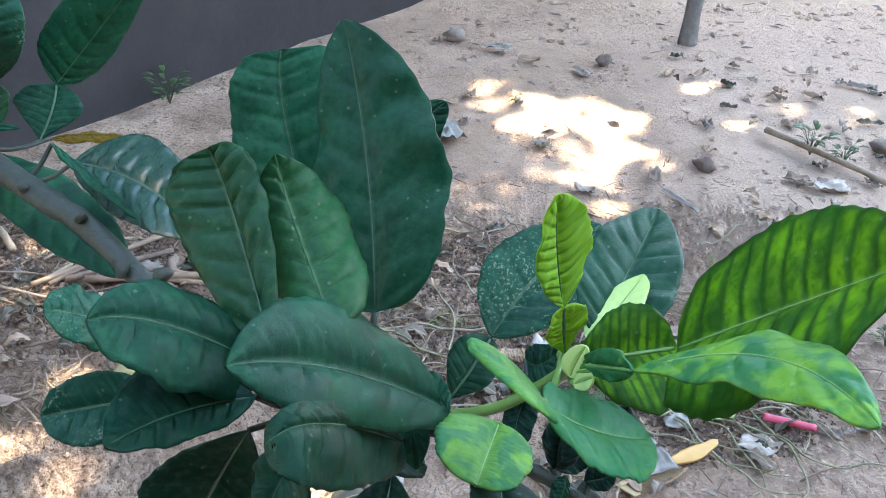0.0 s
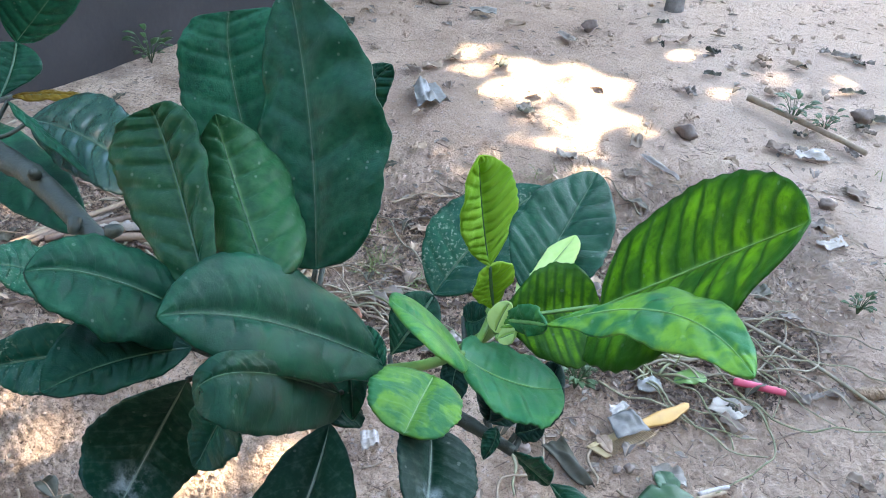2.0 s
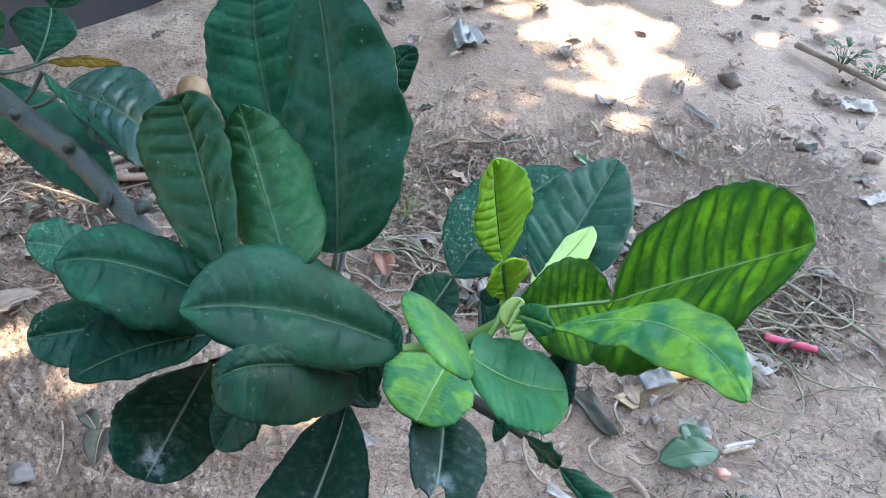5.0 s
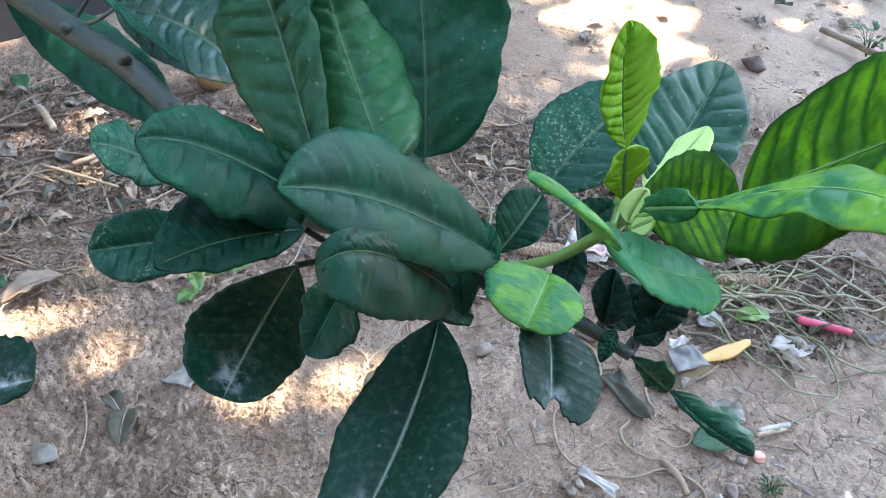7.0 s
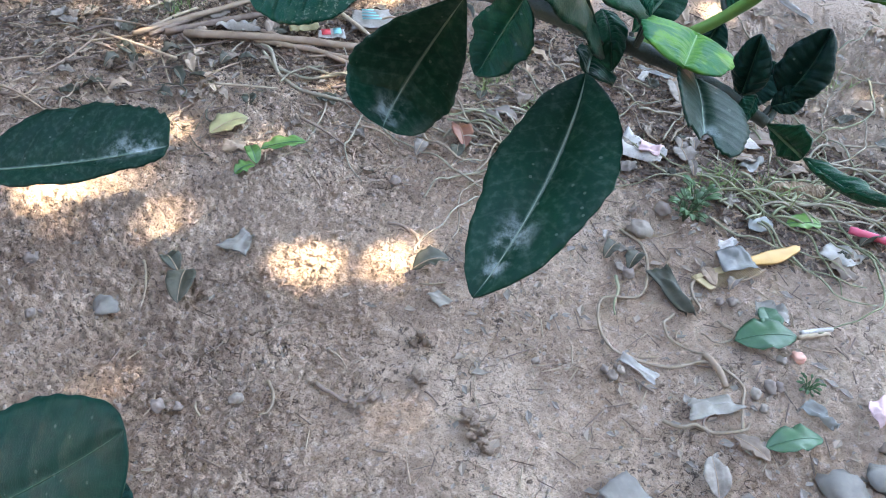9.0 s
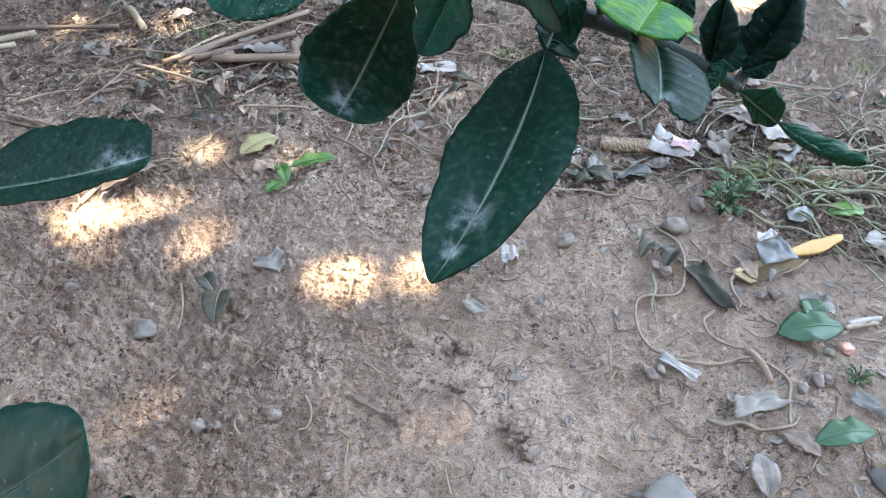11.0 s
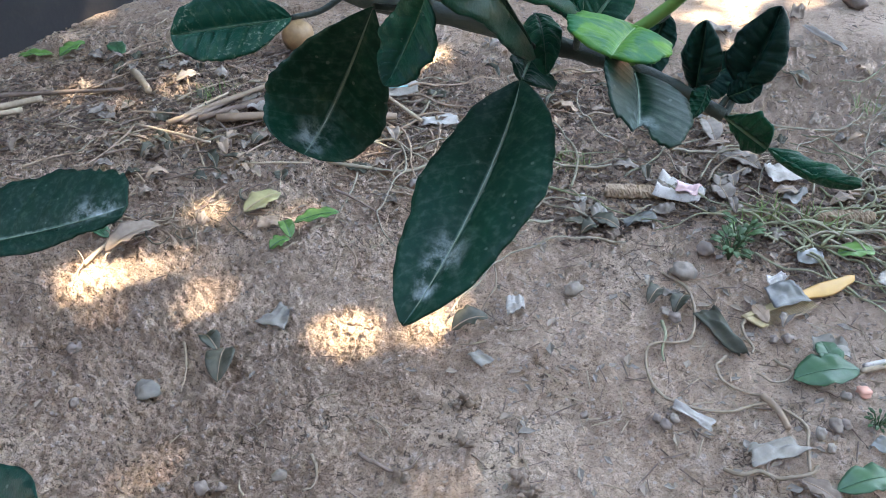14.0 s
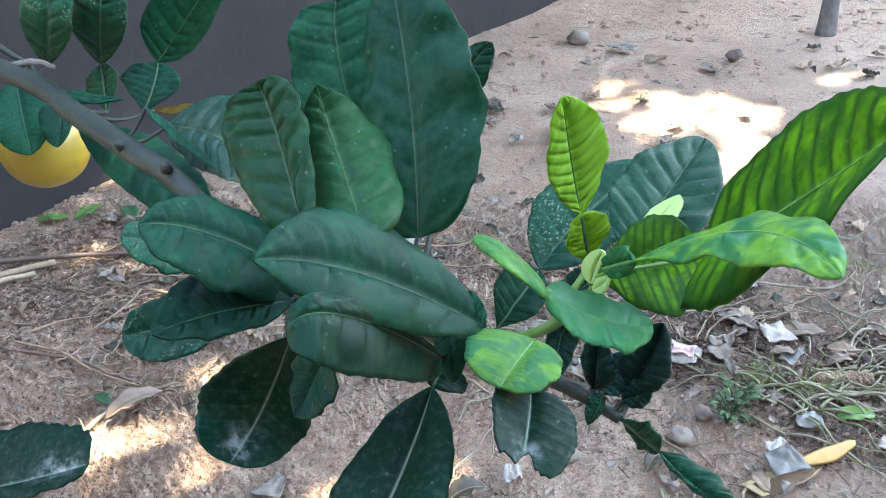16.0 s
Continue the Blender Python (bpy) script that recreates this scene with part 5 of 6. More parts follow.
loose_leaf("dry_leaf", "grey-white dry leaf with a dark vein", GREY_LEAF, 0.302, 0.618, 5, 0.062, 0.036)
scrap("plastic_scrap", "clear bluish plastic corner in the soil", "plastic", SLATE, 0.190, 0.570, 45, 0.055, 0.055, 0.004, 0.010, cut=0.05)
scrap("paper_scrap", "crumpled pink and white wrapper", "paper", PINK_PAPER, 0.545, 0.775, 20, 0.036, 0.042, 0.020, 0.012)
scrap("plastic_scrap", "twisted pale blue plastic scrap", "plastic", BLUE_FILM, 0.462, 0.750, -40, 0.052, 0.020, 0.016, 0.010)
stone(0.474, 0.640, 0.026, SLATE, "dark angular slate chip", 0.4)
stone(0.530, 0.668, 0.022, SLATE, "dark angular slate chip", 0.45)
scrap("plastic_scrap", "ashy grey flake pressed into soil", "litter", GREY_FILM, -0.090, 0.856, -35, 0.030, 0.020, 0.004, 0.004)
loose_leaf("fallen_leaf", "half-folded olive leaf on bare soil", DARK_LEAF, -0.113, 0.916, -58, 0.062, 0.032, bow=0.012, fold=0.012, lift=0.008)
scrap("paper_scrap", "crumpled whitish green wrapper", "paper", PAPER, -0.048, 0.966, 20, 0.034, 0.036, 0.016, 0.010)
stick((-0.198, 1.000), (-0.158, 0.990), 0.0028, 0.0024, TWIG)
stick((-0.160, 0.992), (-0.138, 0.953), 0.0028, 0.0022, STALK)
loose_leaf("fallen_leaf", "rust-brown curled dead leaf", RUST_LEAF, -0.113, 1.262, 20, 0.070, 0.040, bow=0.014, fold=0.010)
loose_leaf("fallen_leaf", "pale yellow-green fallen leaf", YELLOW_LEAF, -0.522, 1.180, -38, 0.080, 0.046, bow=0.008, blunt=0.7)
loose_leaf("fallen_leaf", "fresh light green fallen leaf", FRESH_LEAF, -0.410, 1.140, -62, 0.080, 0.030, bow=0.006, blunt=0.9, lift=0.010)
loose_leaf("fallen_leaf", "fresh light green winged leaf base", FRESH_LEAF, -0.452, 1.100, 30, 0.052, 0.026, bow=0.010, lift=0.012)
loose_leaf("fallen_leaf", "small light green fallen leaf", FRESH_LEAF, -0.458, 1.070, -40, 0.040, 0.026, bow=0.006)
scrap("bark_flake", "brown papery bark flake", "bark", STALK, -0.491, 1.122, 10, 0.034, 0.030, 0.014, 0.010)
loose_leaf("dry_leaf", "pale crumpled dry leaf in sunlight", DRY_LEAF, -0.715, 1.056, -40, 0.105, 0.040, bow=0.014, fold=0.010, lift=0.010)
stick((-0.772, 0.985), (-0.742, 1.075), 0.0042, 0.0036, STRAW, "pale flat stalk lying on soil", "stalk")
loose_leaf("fallen_leaf", "small dark green leaf on the soil", DEEP_LEAF, -0.782, 1.070, 60, 0.040, 0.026)
scrap("bark_flake", "grey triangular chip of bark", "bark", SLATE, -0.412, 0.915, -10, 0.046, 0.036, 0.012, 0.008, cut=0.3, thick=0.002)
loose_leaf("dry_leaf", "curled dark brown dead leaf", DARK_LEAF, -0.468, 0.800, -170, 0.070, 0.044, bow=0.012, fold=0.008, lift=0.008)
loose_leaf("dry_leaf", "dark curled dead leaf", DARK_LEAF, -0.500, 0.842, 50, 0.042, 0.030, bow=0.014, fold=0.008)
stone(-0.560, 0.745, 0.019, SLATE, "flat blue-grey stone on the soil", 0.35)
stone(0.038, 1.018, 0.0135, PALE_STONE, "smooth oval pale pebble", 0.75)
for x, y, r in ((0.210, 1.074, 0.017), (0.193, 0.975, 0.009), (0.180, 0.985, 0.007), (0.356, 0.950, 0.009), (0.335, 0.945, 0.007), (0.395, 0.791, 0.010), (0.372, 0.772, 0.009), (0.381, 0.748, 0.008),
                (0.170, 0.760, 0.009), (0.160, 0.770, 0.007), (0.183, 0.775, 0.006), (0.062, 0.765, 0.006), (-0.206, 1.108, 0.010), (-0.425, 0.596, 0.010), (-0.400, 0.600, 0.008), (0.420, 0.850, 0.008),
                (0.410, 0.796, 0.007), (0.250, 1.130, 0.014), (0.545, 0.720, 0.010), (-0.330, 0.630, 0.009), (-0.65, 0.70, 0.009), (-0.70, 0.80, 0.010), (-0.62, 1.13, 0.014), (-0.64, 1.15, 0.010),
                (0.70, 2.18, 0.030), (1.25, 2.35, 0.028), (1.32, 2.05, 0.022), (0.52, 2.95, 0.03), (0.0, 3.15, 0.035), (0.95, 1.80, 0.02)):
    stone(x, y, r, PALE_STONE if int(x * 1000) % 3 == 0 else STONE)
# soil nodules in a little crack
for x, y, r in ((-0.019, 0.662, 0.012), (-0.010, 0.645, 0.010), (-0.004, 0.632, 0.009), (-0.012, 0.625, 0.008), (0.004, 0.617, 0.009), (0.011, 0.606, 0.008), (-0.022, 0.650, 0.008), (0.006, 0.640, 0.007),
                (-0.105, 0.786, 0.012), (-0.096, 0.778, 0.009), (-0.115, 0.776, 0.008), (-0.098, 0.718, 0.010), (-0.088, 0.710, 0.008), (-0.178, 0.655, 0.009), (-0.165, 0.648, 0.008)):
    stone(x, y, r * 0.72, CLOD, "crumbly lump of dry soil", 0.8, "soil_clod", "clod")
# the long root that wriggles over the soil
vine(((0.179, 1.069), (0.213, 1.038), (0.224, 0.987), (0.212, 0.929), (0.166, 0.917), (0.149, 0.897), (0.152, 0.846), (0.171, 0.811), (0.201, 0.799), (0.255, 0.796), (0.302, 0.815), (0.338, 0.803), (0.356, 0.780), (0.350, 0.745), (0.346, 0.704)),
     0.0024, ROOT, "long pale wriggling root on bare soil", name="root", taper=0.1, high=0.002, group="roots")
vine(((0.239, 0.698), (0.262, 0.690), (0.282, 0.699), (0.309, 0.690), (0.346, 0.702), (0.358, 0.716)), 0.0028, ROOT, "pale root end on the soil", name="root", taper=0.1, high=0.002, group="roots")
vine(((0.174, 0.965), (0.178, 0.935), (0.172, 0.905), (0.173, 0.880)), 0.0028, VINE_GREEN, "short greenish root piece", name="root", high=0.002, group="roots")
vine(((0.262, 0.900), (0.245, 0.872), (0.262, 0.845), (0.300, 0.828), (0.322, 0.822)), 0.0026, ROOT, "thin looping pale root", name="root", group="roots")
vine(((0.330, 0.905), (0.352, 0.880), (0.330, 0.860), (0.300, 0.866)), 0.0024, ROOT, "thin looping pale root", name="root", group="roots")
vine(((0.300, 0.985), (0.290, 0.955), (0.303, 0.925), (0.298, 0.905)), 0.0028, ROOT, "short pale crooked root", name="root", group="roots")
vine(((-0.298, 0.668), (-0.284, 0.645), (-0.282, 0.622), (-0.292, 0.606)), 0.0026, ROOT, "short curved pale rootlet", name="root", group="roots")
vine(((-0.234, 0.680), (-0.205, 0.662), (-0.180, 0.658), (-0.158, 0.668), (-0.150, 0.690)), 0.0030, TWIG, "brown rootlet on the soil", name="root", group="roots")
scrap("bark_strip", "dark ragged strip of decayed bark", "bark", DARK_LEAF, 0.262, 0.945, -62, 0.085, 0.026, 0.012, 0.008, cut=0.25, thick=0.003)
stick((0.302, 0.826), (0.330, 0.772), 0.0055, 0.0045, STALK, "flat splinter of brown wood", "wood_chip")
# vines and stalks of the far left heap
vine(((-0.560, 1.470), (-0.520, 1.434), (-0.483, 1.363), (-0.412, 1.311), (-0.321, 1.303), (-0.255, 1.330), (-0.215, 1.420)), 0.0042, VINE, taper=0.2, seed=2)
vine(((-0.538, 1.432), (-0.489, 1.384), (-0.413, 1.361), (-0.343, 1.411), (-0.296, 1.503), (-0.27, 1.60)), 0.0034, VINE, taper=0.2, seed=3)
vine(((-1.118, 1.200), (-0.929, 1.184), (-0.835, 1.158), (-0.717, 1.120)), 0.0032, TWIG, "long thin twig on the soil", name="twig", seed=4, high=0.003, group="dry sticks")
vine(((0.250, 1.552), (0.330, 1.535), (0.413, 1.538), (0.518, 1.529), (0.570, 1.560), (0.60, 1.62)), 0.0030, VINE, seed=5)
stick((-0.703, 1.445), (-0.333, 1.480), 0.0085, 0.0075, STALK, "thick flat dry maize stalk", "stalk", 0.014, 0.008, 1)
stick((-0.660, 1.470), (-0.330, 1.440), 0.0060, 0.0050, STALK, "dry maize stalk on the heap", "stalk", 0.008, 0.006, 2)
stick((-0.560, 1.500), (-0.340, 1.420), 0.0050, 0.0040, STALK, "dry maize stalk on the heap", "stalk", 0.006, 0.004, 3)
stick((-0.800, 1.420), (-0.560, 1.660), 0.0060, 0.0055, STALK, "dry brown stalk leaning on the heap", "stalk", 0.012, 0.004, 4)
stick((-0.770, 1.430), (-0.640, 1.600), 0.0050, 0.0040, TWIG, "dark dry stick in the heap", "stalk", 0.010, 0.004, 5)
stick((-0.740, 1.440), (-0.560, 1.560), 0.0070, 0.0060, TWIG, "dark dry stick in the heap", "stalk", 0.014, 0.004, 6)
stick((-0.790, 1.440), (-0.720, 1.560), 0.0040, 0.0030, STRAW, "pale straw in the heap", "stalk", 0.008, 0.004, 7)
stick((-0.865, 1.412), (-0.685, 1.358), 0.0034, 0.0028, STRAW, "long pale straw on the soil", "stalk", 0.010, 0.003, 8)
stick((-0.480, 1.650), (-0.280, 1.470), 0.0050, 0.0035, STRAW, "pale cane across the heap", "stalk", 0.016, 0.006, 9)
stick((-0.600, 1.300), (-0.470, 1.310), 0.0026, 0.0020, STRAW, "thin straw on the soil", "stalk", 0.004, 0.002, 10)
stick((-1.280, 1.480), (-0.960, 1.560), 0.0060, 0.0045, TWIG, "dark stick on the soil", "stalk", 0.004, 0.010, 11)
stick((-1.240, 1.400), (-1.120, 1.500), 0.0080, 0.0070, STRAW, "pale thick stalk in sunlight", "stalk", 0.010, 0.004, 12)
stick((-1.260, 1.370), (-1.140, 1.450), 0.0070, 0.0060, STRAW, "pale thick stalk in sunlight", "stalk", 0.008, 0.004, 13)
stick((-0.960, 1.620), (-0.890, 1.540), 0.0085, 0.0080, STRAW, "pale flat stalk in sunlight", "stalk", 0.010, 0.002, 14)
stick((0.93, 2.42), (1.16, 2.10), 0.010, 0.008, STRAW, "pale cane lying on the soil", "stalk", 0.008, 0.010, 15)
stick((0.62, 1.32), (0.86, 1.06), 0.0040, 0.0028, VINE, "thin grey stem across the soil", "stalk", 0.006, 0.012, 16)
scrap("plastic_ring", "white jaw-shaped plastic piece on the heap", "plastic", PAPER, -0.620, 1.512, 10, 0.080, 0.026, 0.020, 0.012, cut=0.25)
scrap("husk", "pale yellow papery husk", "husk", YELLOW_LEAF, -0.486, 1.530, 30, 0.060, 0.030, 0.024, 0.014)
scrap("husk", "curled brown papery husk", "husk", DRY_LEAF, -0.540, 1.520, 70, 0.045, 0.035, 0.026, 0.014)
wrap = scrap("snack_wrapper", "small red, white and teal wrapper", "wrapper", PAPER, -0.414, 1.508, 22, 0.052, 0.034, 0.006, 0.022, cut=0.05)
under("red_band", *box((-0.022, -0.014, 0.0064), (-0.004, 0.008, 0.0072)), RED_INK, wrap, "red printed band")
under("teal_band", *box((0.002, -0.012, 0.0064), (0.018, 0.010, 0.0072)), TEAL_INK, wrap, "teal printed band")
pap = scrap("printed_paper", "pale printed paper with teal marks", "paper", PAPER, -0.350, 1.610, 15, 0.085, 0.070, 0.008, 0.016, cut=0.12)
for k in range(4):
    under("print_bar", *box((-0.024, -0.02 + 0.012 * k, 0.0086), (0.016 - 0.005 * k, -0.014 + 0.012 * k, 0.0092)), TEAL_INK, pap)
scrap("paper_scrap", "folded white paper scrap on soil", "paper", PAPER, -0.247, 1.498, 14, 0.066, 0.030, 0.008, 0.010)
thing("fallen_fruit", *fruit((0, 0, 0), 0.038, TAN_PEEL, ""), TAN_PEEL, "old tan fruit lying on the soil", "fruit", "", lay(-0.628, 1.800, 0, 20, 10, 0.032))
for x, y, t, l, w in ((-1.245, 1.700, -80, 0.085, 0.030), (-1.165, 1.730, -20, 0.080, 0.040), (-0.37, 1.78, 30, 0.07, 0.04)):
    loose_leaf("fallen_leaf", "yellowish green fallen leaf", FRESH_LEAF, x, y, t, l, w)
loose_leaf("fallen_leaf", "deep green fallen leaf", DEEP_LEAF, -1.055, 1.735, 40, 0.080, 0.042)
scrap("paper_scrap", "bluish white crumpled plastic bag", "plastic", BLUE_FILM, 0.000, 2.300, 20, 0.100, 0.120, 0.050, 0.012)
scrap("paper_scrap", "white paper scrap on the soil", "paper", PAPER, 1.010, 2.080, 0, 0.100, 0.050, 0.020, 0.012)
scrap("paper_scrap", "dirty pale scrap on the soil", "paper", BLUE_FILM, 0.150, 3.050, 0, 0.090, 0.050, 0.014, 0.012)
scrap("paper_scrap", "cream chip on the soil", "paper", PAPER, 0.90, 1.62, 20, 0.075, 0.035, 0.012, 0.008)
for x, y, s, k in ((0.286, 1.118, 0.070, 1), (0.305, 1.150, 0.060, 2), (1.03, 2.31, 0.11, 3), (1.10, 2.25, 0.09, 4), (-0.82, 2.40, 0.12, 5), (0.88, 1.40, 0.06, 6), (0.45, 0.80, 0.035, 7), (1.00, 1.50, 0.07, 8)):
    weed(x, y, s, "small green weed growing in the soil", k)
stick((0.290, 1.170), (0.300, 1.200), 0.0048, 0.0044, FRESH_LEAF, "cut end of a green stalk", "green_stalk", 0.012, 0.0, 20, "", 10)
for x, y, c, l, m in ((-0.64, 1.145, 34, 0.060, ROOT), (-0.61, 1.10, 26, 0.055, STALK), (-0.75, 1.55, 24, 0.06, GRASS), (-0.08, 1.45, 40, 0.06, GRASS), (0.02, 1.38, 30, 0.05, GRASS), (-0.10, 1.56, 24, 0.05, GRASS),
                      (0.36, 1.24, 34, 0.06, GRASS), (0.44, 1.22, 30, 0.06, GRASS), (0.62, 1.62, 26, 0.06, GRASS), (0.70, 1.70, 26, 0.06, STRAW), (1.2, 2.0, 26, 0.07, GRASS), (0.6, 2.2, 20, 0.05, STRAW), (1.35, 1.75, 26, 0.07, GRASS), (0.28, 1.9, 20, 0.05, GRASS)):
    tuft("grass_tuft", x, y, c, l, m, "tuft of thin dry grass blades" if m is STRAW else "tuft of thin green grass blades", seed=c)

# tangles of vine stems
rv = random.Random(21)


def tangle(cx, cy, rx, ry, count, mats, r=0.0024, heading=0.0):
    for _ in range(count):
        x, y = cx + rv.uniform(-rx, rx), cy + rv.uniform(-ry, ry)
        a, pts, curl = heading + rv.gauss(0, 0.8), [], rv.gauss(0, 0.25)
        for _ in range(rv.randint(5, 9)):
            pts.append((x, y))
            curl = 0.6 * curl + rv.gauss(0, 0.26)
            a += curl
            x, y = x + 0.052 * math.cos(a), y + 0.044 * math.sin(a)
        vine(pts, r * rv.uniform(0.7, 1.2), rv.choice(mats), "wiry greenish-tan vine stem in a tangle", 0.003 + 0.006 * rv.random(), seed=rv.randint(0, 999), high=0.010)


tangle(0.40, 1.24, 0.14, 0.07, 16, (VINE, VINE_GREEN, VINE_GREEN))
tangle(0.38, 1.17, 0.09, 0.04, 16, (VINE_GREEN, VINE_GREEN, VINE), heading=0.4)
tangle(0.58, 1.25, 0.10, 0.10, 7, (VINE, VINE_GREEN))
tangle(0.16, 1.40, 0.16, 0.12, 12, (VINE, VINE, ROOT), heading=2.2)
tangle(0.04, 1.60, 0.16, 0.14, 9, (VINE, ROOT), heading=1.2)
tangle(0.02, 1.18, 0.12, 0.07, 10, (ROOT, VINE), heading=2.6)
tangle(-0.12, 1.30, 0.08, 0.08, 7, (VINE, VINE_GREEN))
tangle(0.62, 1.75, 0.16, 0.12, 4, (VINE, VINE_GREEN))
tangle(-0.34, 1.50, 0.10, 0.12, 8, (VINE, STALK))

# leaf litter, scattered
rl = random.Random(31)
for k in range(110):
    zone = k % 4
    x, y = ((rl.uniform(0.15, 0.75), rl.uniform(0.98, 1.55)), (rl.uniform(-1.1, -0.3), rl.uniform(1.15, 1.8)), (rl.uniform(-0.2, 0.35), rl.uniform(1.1, 1.7)), (rl.uniform(-0.9, 1.5), rl.uniform(1.7, 3.0)))[zone]
    loose_leaf("dry_leaf", "dry brown curled leaf among the litter", rl.choice((DRY_LEAF, GREY_LEAF, GREY_LEAF, DARK_LEAF, STALK)), x, y, rl.uniform(0, 360), rl.uniform(0.025, 0.06), rl.uniform(0.014, 0.03),
               bow=rl.uniform(0.002, 0.014), fold=rl.uniform(0.0, 0.010), tilt=rl.uniform(-10, 10), roll=rl.uniform(-15, 15), group="leaf litter")
for k in range(46):
    x, y = (rl.uniform(-1.2, -0.25), rl.uniform(1.2, 1.75)) if k % 2 else (rl.uniform(-0.8, 0.9), rl.uniform(0.55, 1.6))
    a, l = rl.uniform(0, 6.28), rl.uniform(0.03, 0.10)
    stick((x, y), (x + l * math.cos(a), y + l * math.sin(a)), rl.uniform(0.0010, 0.0024), 0.0009, rl.choice((TWIG, STALK, STRAW)), "short dry twig among the litter", seed=k, lift=0.001)


for k in range(96):
    x, y = rl.uniform(-1.1, -0.28), rl.uniform(1.22, 1.72)
    a, l = rl.gauss(0.35, 0.8), rl.uniform(0.05, 0.16)
    stick((x, y), (x + l * math.cos(a), y + l * math.sin(a)), rl.uniform(0.0012, 0.0032), 0.0012, rl.choice((TWIG, STALK, VINE, TWIG, STRAW)), "dry brown stem in the heap of plant waste", seed=k, lift=rl.uniform(0.0, 0.010), bend=rl.uniform(0.0, 0.02))
for k in range(60):
    x, y = (rl.uniform(-1.1, -0.25), rl.uniform(1.2, 1.75)) if k % 2 else (rl.uniform(0.1, 0.75), rl.uniform(0.95, 1.6))
    scrap("leaf_fragment", "torn brown fragment of a dead leaf", "leaf", rl.choice((DRY_LEAF, GREY_LEAF, DARK_LEAF, GREY_LEAF)), x, y, rl.uniform(0, 360), rl.uniform(0.018, 0.045), rl.uniform(0.012, 0.028), 0.012, 0.007, k, group="leaf litter")


for k in range(60):
    x, y = rl.uniform(-0.3, 1.5), rl.uniform(1.65, 3.1)
    scrap("leaf_fragment", "torn brown fragment of a dead leaf", "leaf", rl.choice((DRY_LEAF, GREY_LEAF, DARK_LEAF, STALK)), x, y, rl.uniform(0, 360), rl.uniform(0.03, 0.075), rl.uniform(0.02, 0.045), 0.016, 0.007, k, group="leaf litter")


for k in range(70):
    x, y = rl.uniform(-0.85, 0.7), rl.uniform(0.5, 1.2)
    a, l = rl.uniform(0, 6.28), rl.uniform(0.015, 0.05)
    stick((x, y), (x + l * math.cos(a), y + l * math.sin(a)), rl.uniform(0.0009, 0.0018), 0.0008, rl.choice((TWIG, TWIG, STALK, ROOT)), "small broken twig lying on the soil", seed=k, lift=-0.002, bend=rl.uniform(0.0, 0.006))


# the heap beside the wall: curled dark roots, a long bare stalk, shrivelled leaves
for k in range(34):
    x, y = rl.gauss(-0.69, 0.08), rl.gauss(1.15, 0.06)
    a, turn, pts = rl.uniform(0, 6.28), rl.gauss(0, 0.5), []
    for _ in range(5):
        pts.append((x, y))
        a += turn + rl.gauss(0, 0.35)
        x, y = x + 0.022 * math.cos(a), y + 0.022 * math.sin(a)
    vine(pts, rl.uniform(0.0010, 0.0022), rl.choice((TWIG, TWIG, ROOT, DARK_LEAF, STALK)), "thin dark curled root in the heap", 0.002 + 0.008 * rl.random(), name="root", seed=k, group="roots in the heap")
vine([(-1.040, 1.215), (-0.949, 1.194), (-0.836, 1.146), (-0.683, 1.100)], 0.0026, STALK, "long bare pale stalk lying over the heap", 0.006, name="dry_stalk", seed=5, group="")
for k in range(22):
    x, y = rl.uniform(-0.82, -0.55), rl.uniform(1.24, 1.40)
    loose_leaf("dry_leaf", "shrivelled brown leaf in the heap", rl.choice((DRY_LEAF, DARK_LEAF, STALK, DARK_LEAF)), x, y, rl.uniform(0, 360), rl.uniform(0.03, 0.055), rl.uniform(0.014, 0.024),
               bow=rl.uniform(0.006, 0.016), fold=rl.uniform(0.004, 0.012), tilt=rl.uniform(-20, 20), roll=rl.uniform(-25, 25), group="leaf litter")


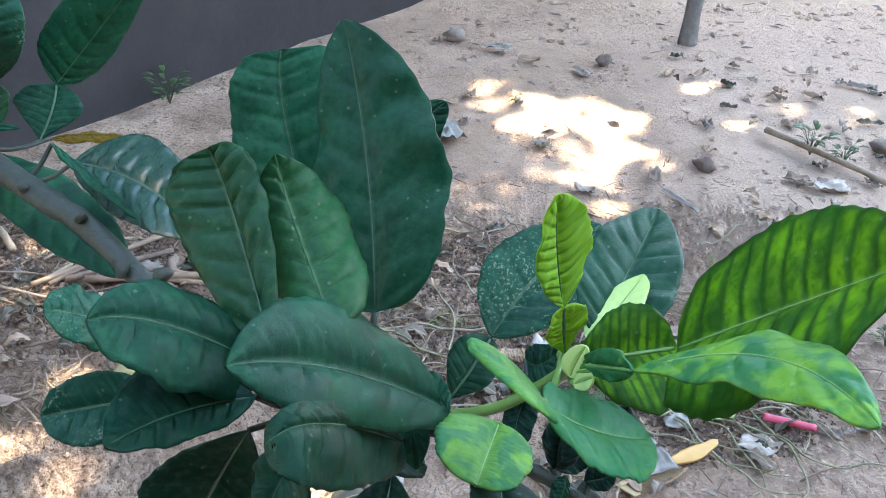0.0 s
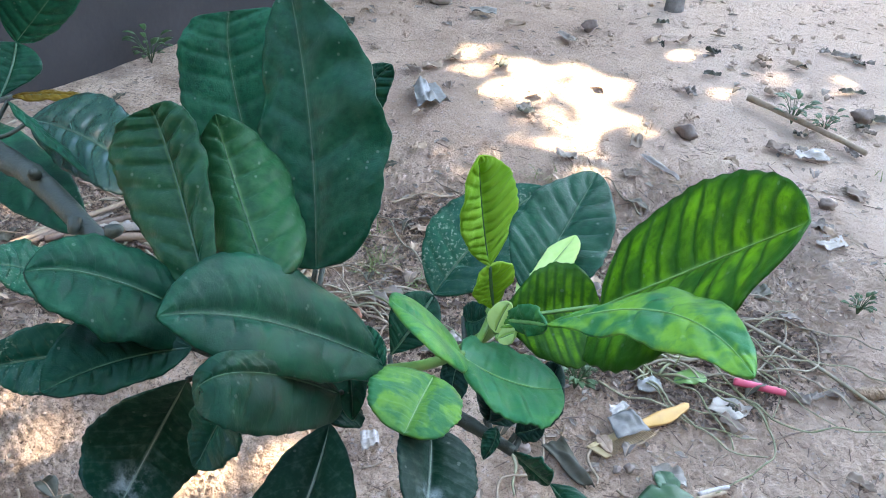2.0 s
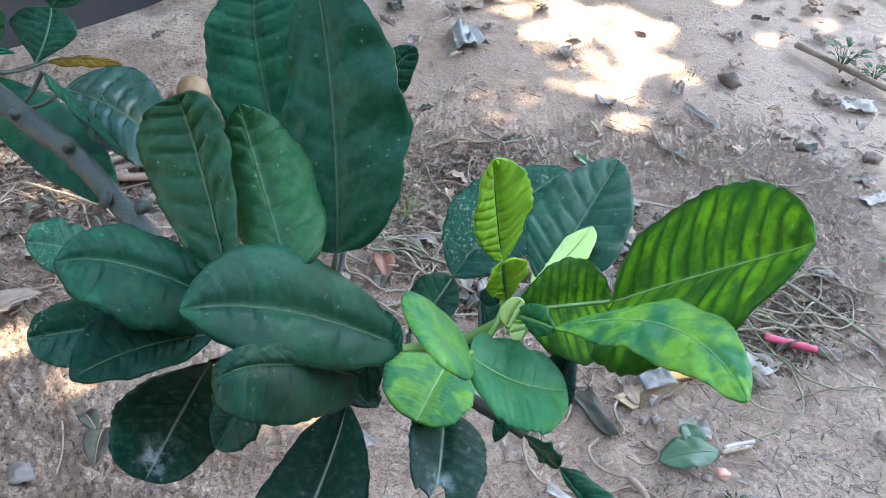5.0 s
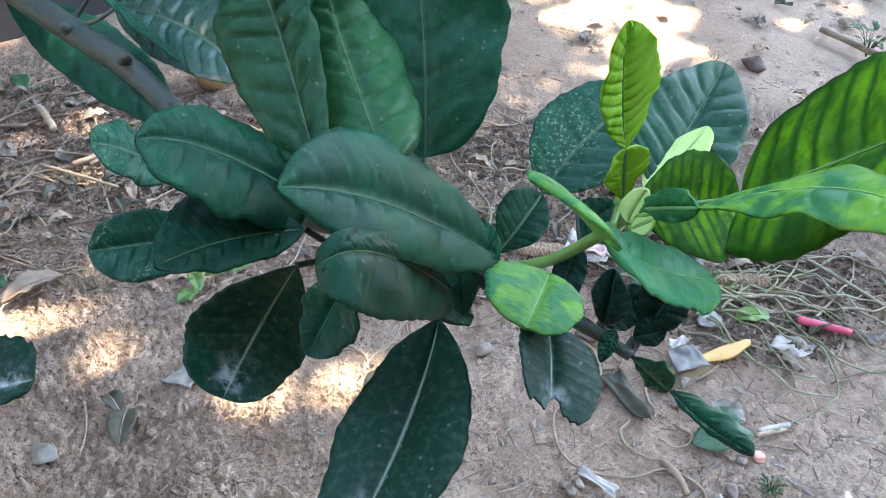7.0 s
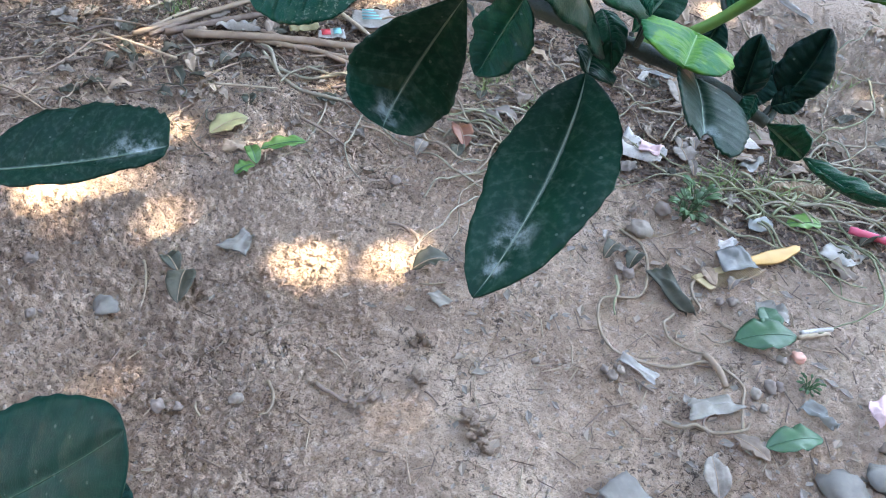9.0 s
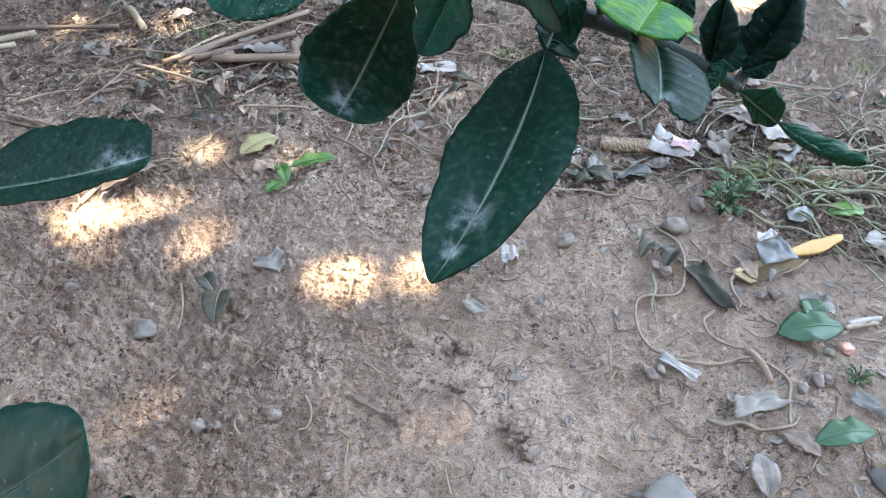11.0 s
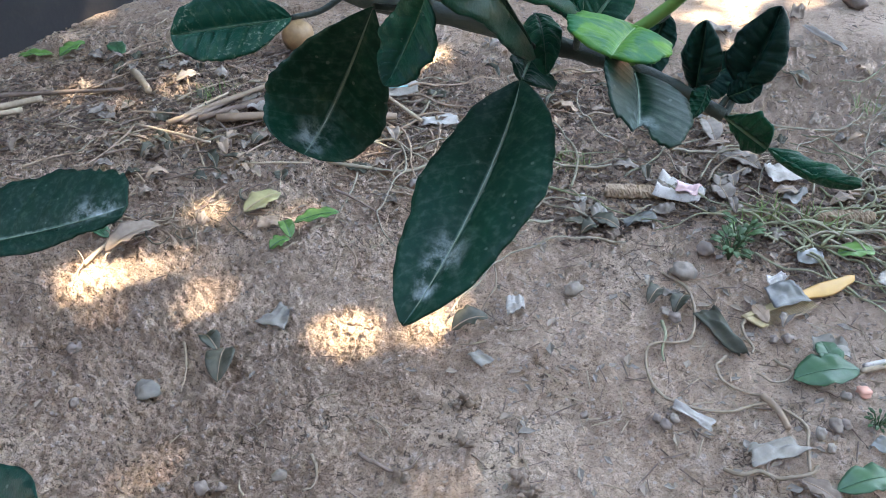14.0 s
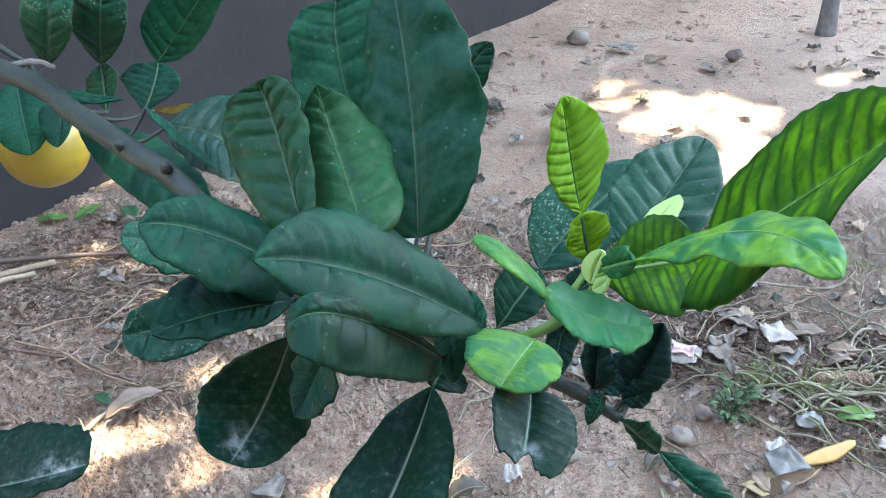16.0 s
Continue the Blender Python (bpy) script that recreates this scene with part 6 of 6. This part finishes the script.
def scatter(name, label, category, mat, count, size, zones, seed, shape):
    """Crumbs nobody could count, in one mesh."""
    rng = random.Random(seed)
    v, f = [], []
    for _ in range(count):
        x0, x1, y0, y1 = rng.choice(zones)
        while True:
            x, y = rng.uniform(x0 - 0.1, x1 + 0.1), rng.uniform(y0 - 0.1, y1 + 0.1)
            if mat is SOIL and noise.noise((x * 6, y * 6, 3.0)) < 0.25 * rng.random() - 0.05:
                continue   # crumbs gather in drifts
            if mat is not HUMUS or ((2 * x - x0 - x1) / (x1 - x0)) ** 2 + ((2 * y - y0 - y1) / (y1 - y0)) ** 2 < 0.9 + 0.9 * noise.noise((x * 6, y * 6, 0.5)) + 0.5 * rng.random():
                break
        r = size * rng.uniform(0.35, 1.0) ** 1.6 * (1 + max(0, y - 1.6) * 0.5)
        z, a, o = ground_z(x, y), rng.uniform(0, 6.28), len(v)
        ca, sa = math.cos(a), math.sin(a)
        if shape == "crumb":
            ring = [(math.cos(k * 1.257) * rng.uniform(0.7, 1.1), math.sin(k * 1.257) * rng.uniform(0.7, 1.1)) for k in range(5)]
            v += [(x, y, z + r * rng.uniform(0.6, 1.0))] + [(x + r * p, y + r * q, z + r * rng.uniform(0.05, 0.45)) for p, q in ring] + [(x + r * p * 0.8, y + r * q * 0.8, z - r * 0.4) for p, q in ring]
            f += [(o, o + 1 + k, o + 1 + (k + 1) % 5) for k in range(5)] + [(o + 1 + k, o + 6 + k, o + 6 + (k + 1) % 5, o + 1 + (k + 1) % 5) for k in range(5)]
        elif shape == "straw":
            l, w, t = r * 6, r * 0.35, r * rng.uniform(-1.0, 1.0)
            for e in (-1, 1):
                for p, q in ((-w, 0), (w, 0), (0, w * 1.4)):
                    v.append((x + e * l * ca - p * sa, y + e * l * sa + p * ca, z + 0.0012 + q + max(0, e * t)))
            f += [(o, o + 3, o + 4, o + 1), (o + 1, o + 4, o + 5, o + 2), (o + 2, o + 5, o + 3, o), (o, o + 1, o + 2), (o + 3, o + 5, o + 4)]
        else:
            l, w = r * 1.6, r * rng.uniform(0.5, 1.0)
            pts = ((-l, 0, 0.1), (-l * 0.2, w, 0.5), (l, w * 0.2, 0.2), (l * 0.3, -w, 0.6))
            for dz in (0.0, -0.0006):
                v += [(x + p * ca - q * sa, y + p * sa + q * ca, z + 0.001 + h * r * 0.8 + dz) for p, q, h in pts]
            f += [(o, o + 3, o + 2, o + 1), (o + 4, o + 5, o + 6, o + 7)] + [(o + k, o + (k + 1) % 4, o + 4 + (k + 1) % 4, o + 4 + k) for k in range(4)]
    thing(name, v, f, mat, label, category, "", smooth=False, kind="stuff")


NEAR, LEFT, RIGHT, HEAP, FAR = (-1.3, 1.0, 0.42, 2.0), (-1.3, -0.25, 0.5, 1.6), (0.05, 0.9, 0.6, 1.8), (-1.2, -0.25, 1.2, 1.8), (-1.2, 2.2, 1.8, 3.8)
TANGLE_A, TANGLE_B, TANGLE_C = (0.22, 0.75, 1.08, 1.40), (-0.12, 0.36, 1.20, 1.70), (-1.2, -0.2, 1.30, 1.75)
scatter("humus_bits", "dark crumbs of rotted leaf and humus", "humus", HUMUS, 9500, 0.0080, (TANGLE_A, TANGLE_B, TANGLE_C, TANGLE_C), 8, "flake")
scatter("humus_bits", "dark crumbs of damp soil", "humus", HUMUS, 4500, 0.0046, (TANGLE_A, TANGLE_B, TANGLE_C, HEAP), 9, "crumb")
scatter("soil_crumbs", "loose crumbs of dry brown soil", "soil", SOIL, 12000, 0.0042, (NEAR, LEFT, LEFT, LEFT), 1, "crumb")
scatter("soil_crumbs", "larger clods of dry brown soil", "soil", SOIL, 4200, 0.0100, (LEFT, LEFT, LEFT, HEAP, NEAR, FAR), 2, "crumb")
scatter("soil_crumbs", "fine crumbs of dry soil", "soil", SOIL, 12000, 0.0030, (NEAR, LEFT, LEFT), 12, "crumb")
scatter("gravel_grit", "pale grit and tiny stones", "gravel", PALE_STONE, 600, 0.0036, (NEAR, RIGHT), 3, "crumb")
scatter("straw_bits", "broken bits of straw", "straw", STRAW, 2600, 0.0030, (NEAR, HEAP, HEAP, HEAP, RIGHT, RIGHT, FAR), 4, "straw")
scatter("twig_bits", "broken bits of dark twig", "twigs", TWIG, 2600, 0.0032, (NEAR, HEAP, HEAP, HEAP, RIGHT, RIGHT), 5, "straw")
scatter("leaf_crumbs", "crumbled pieces of grey dead leaf", "leaf litter", GREY_LEAF, 1500, 0.0085, (RIGHT, RIGHT, HEAP, HEAP, NEAR, FAR), 6, "flake")
scatter("leaf_crumbs", "crumbled pieces of brown dead leaf", "leaf litter", DRY_LEAF, 1500, 0.0085, (RIGHT, HEAP, HEAP, NEAR, FAR), 7, "flake")
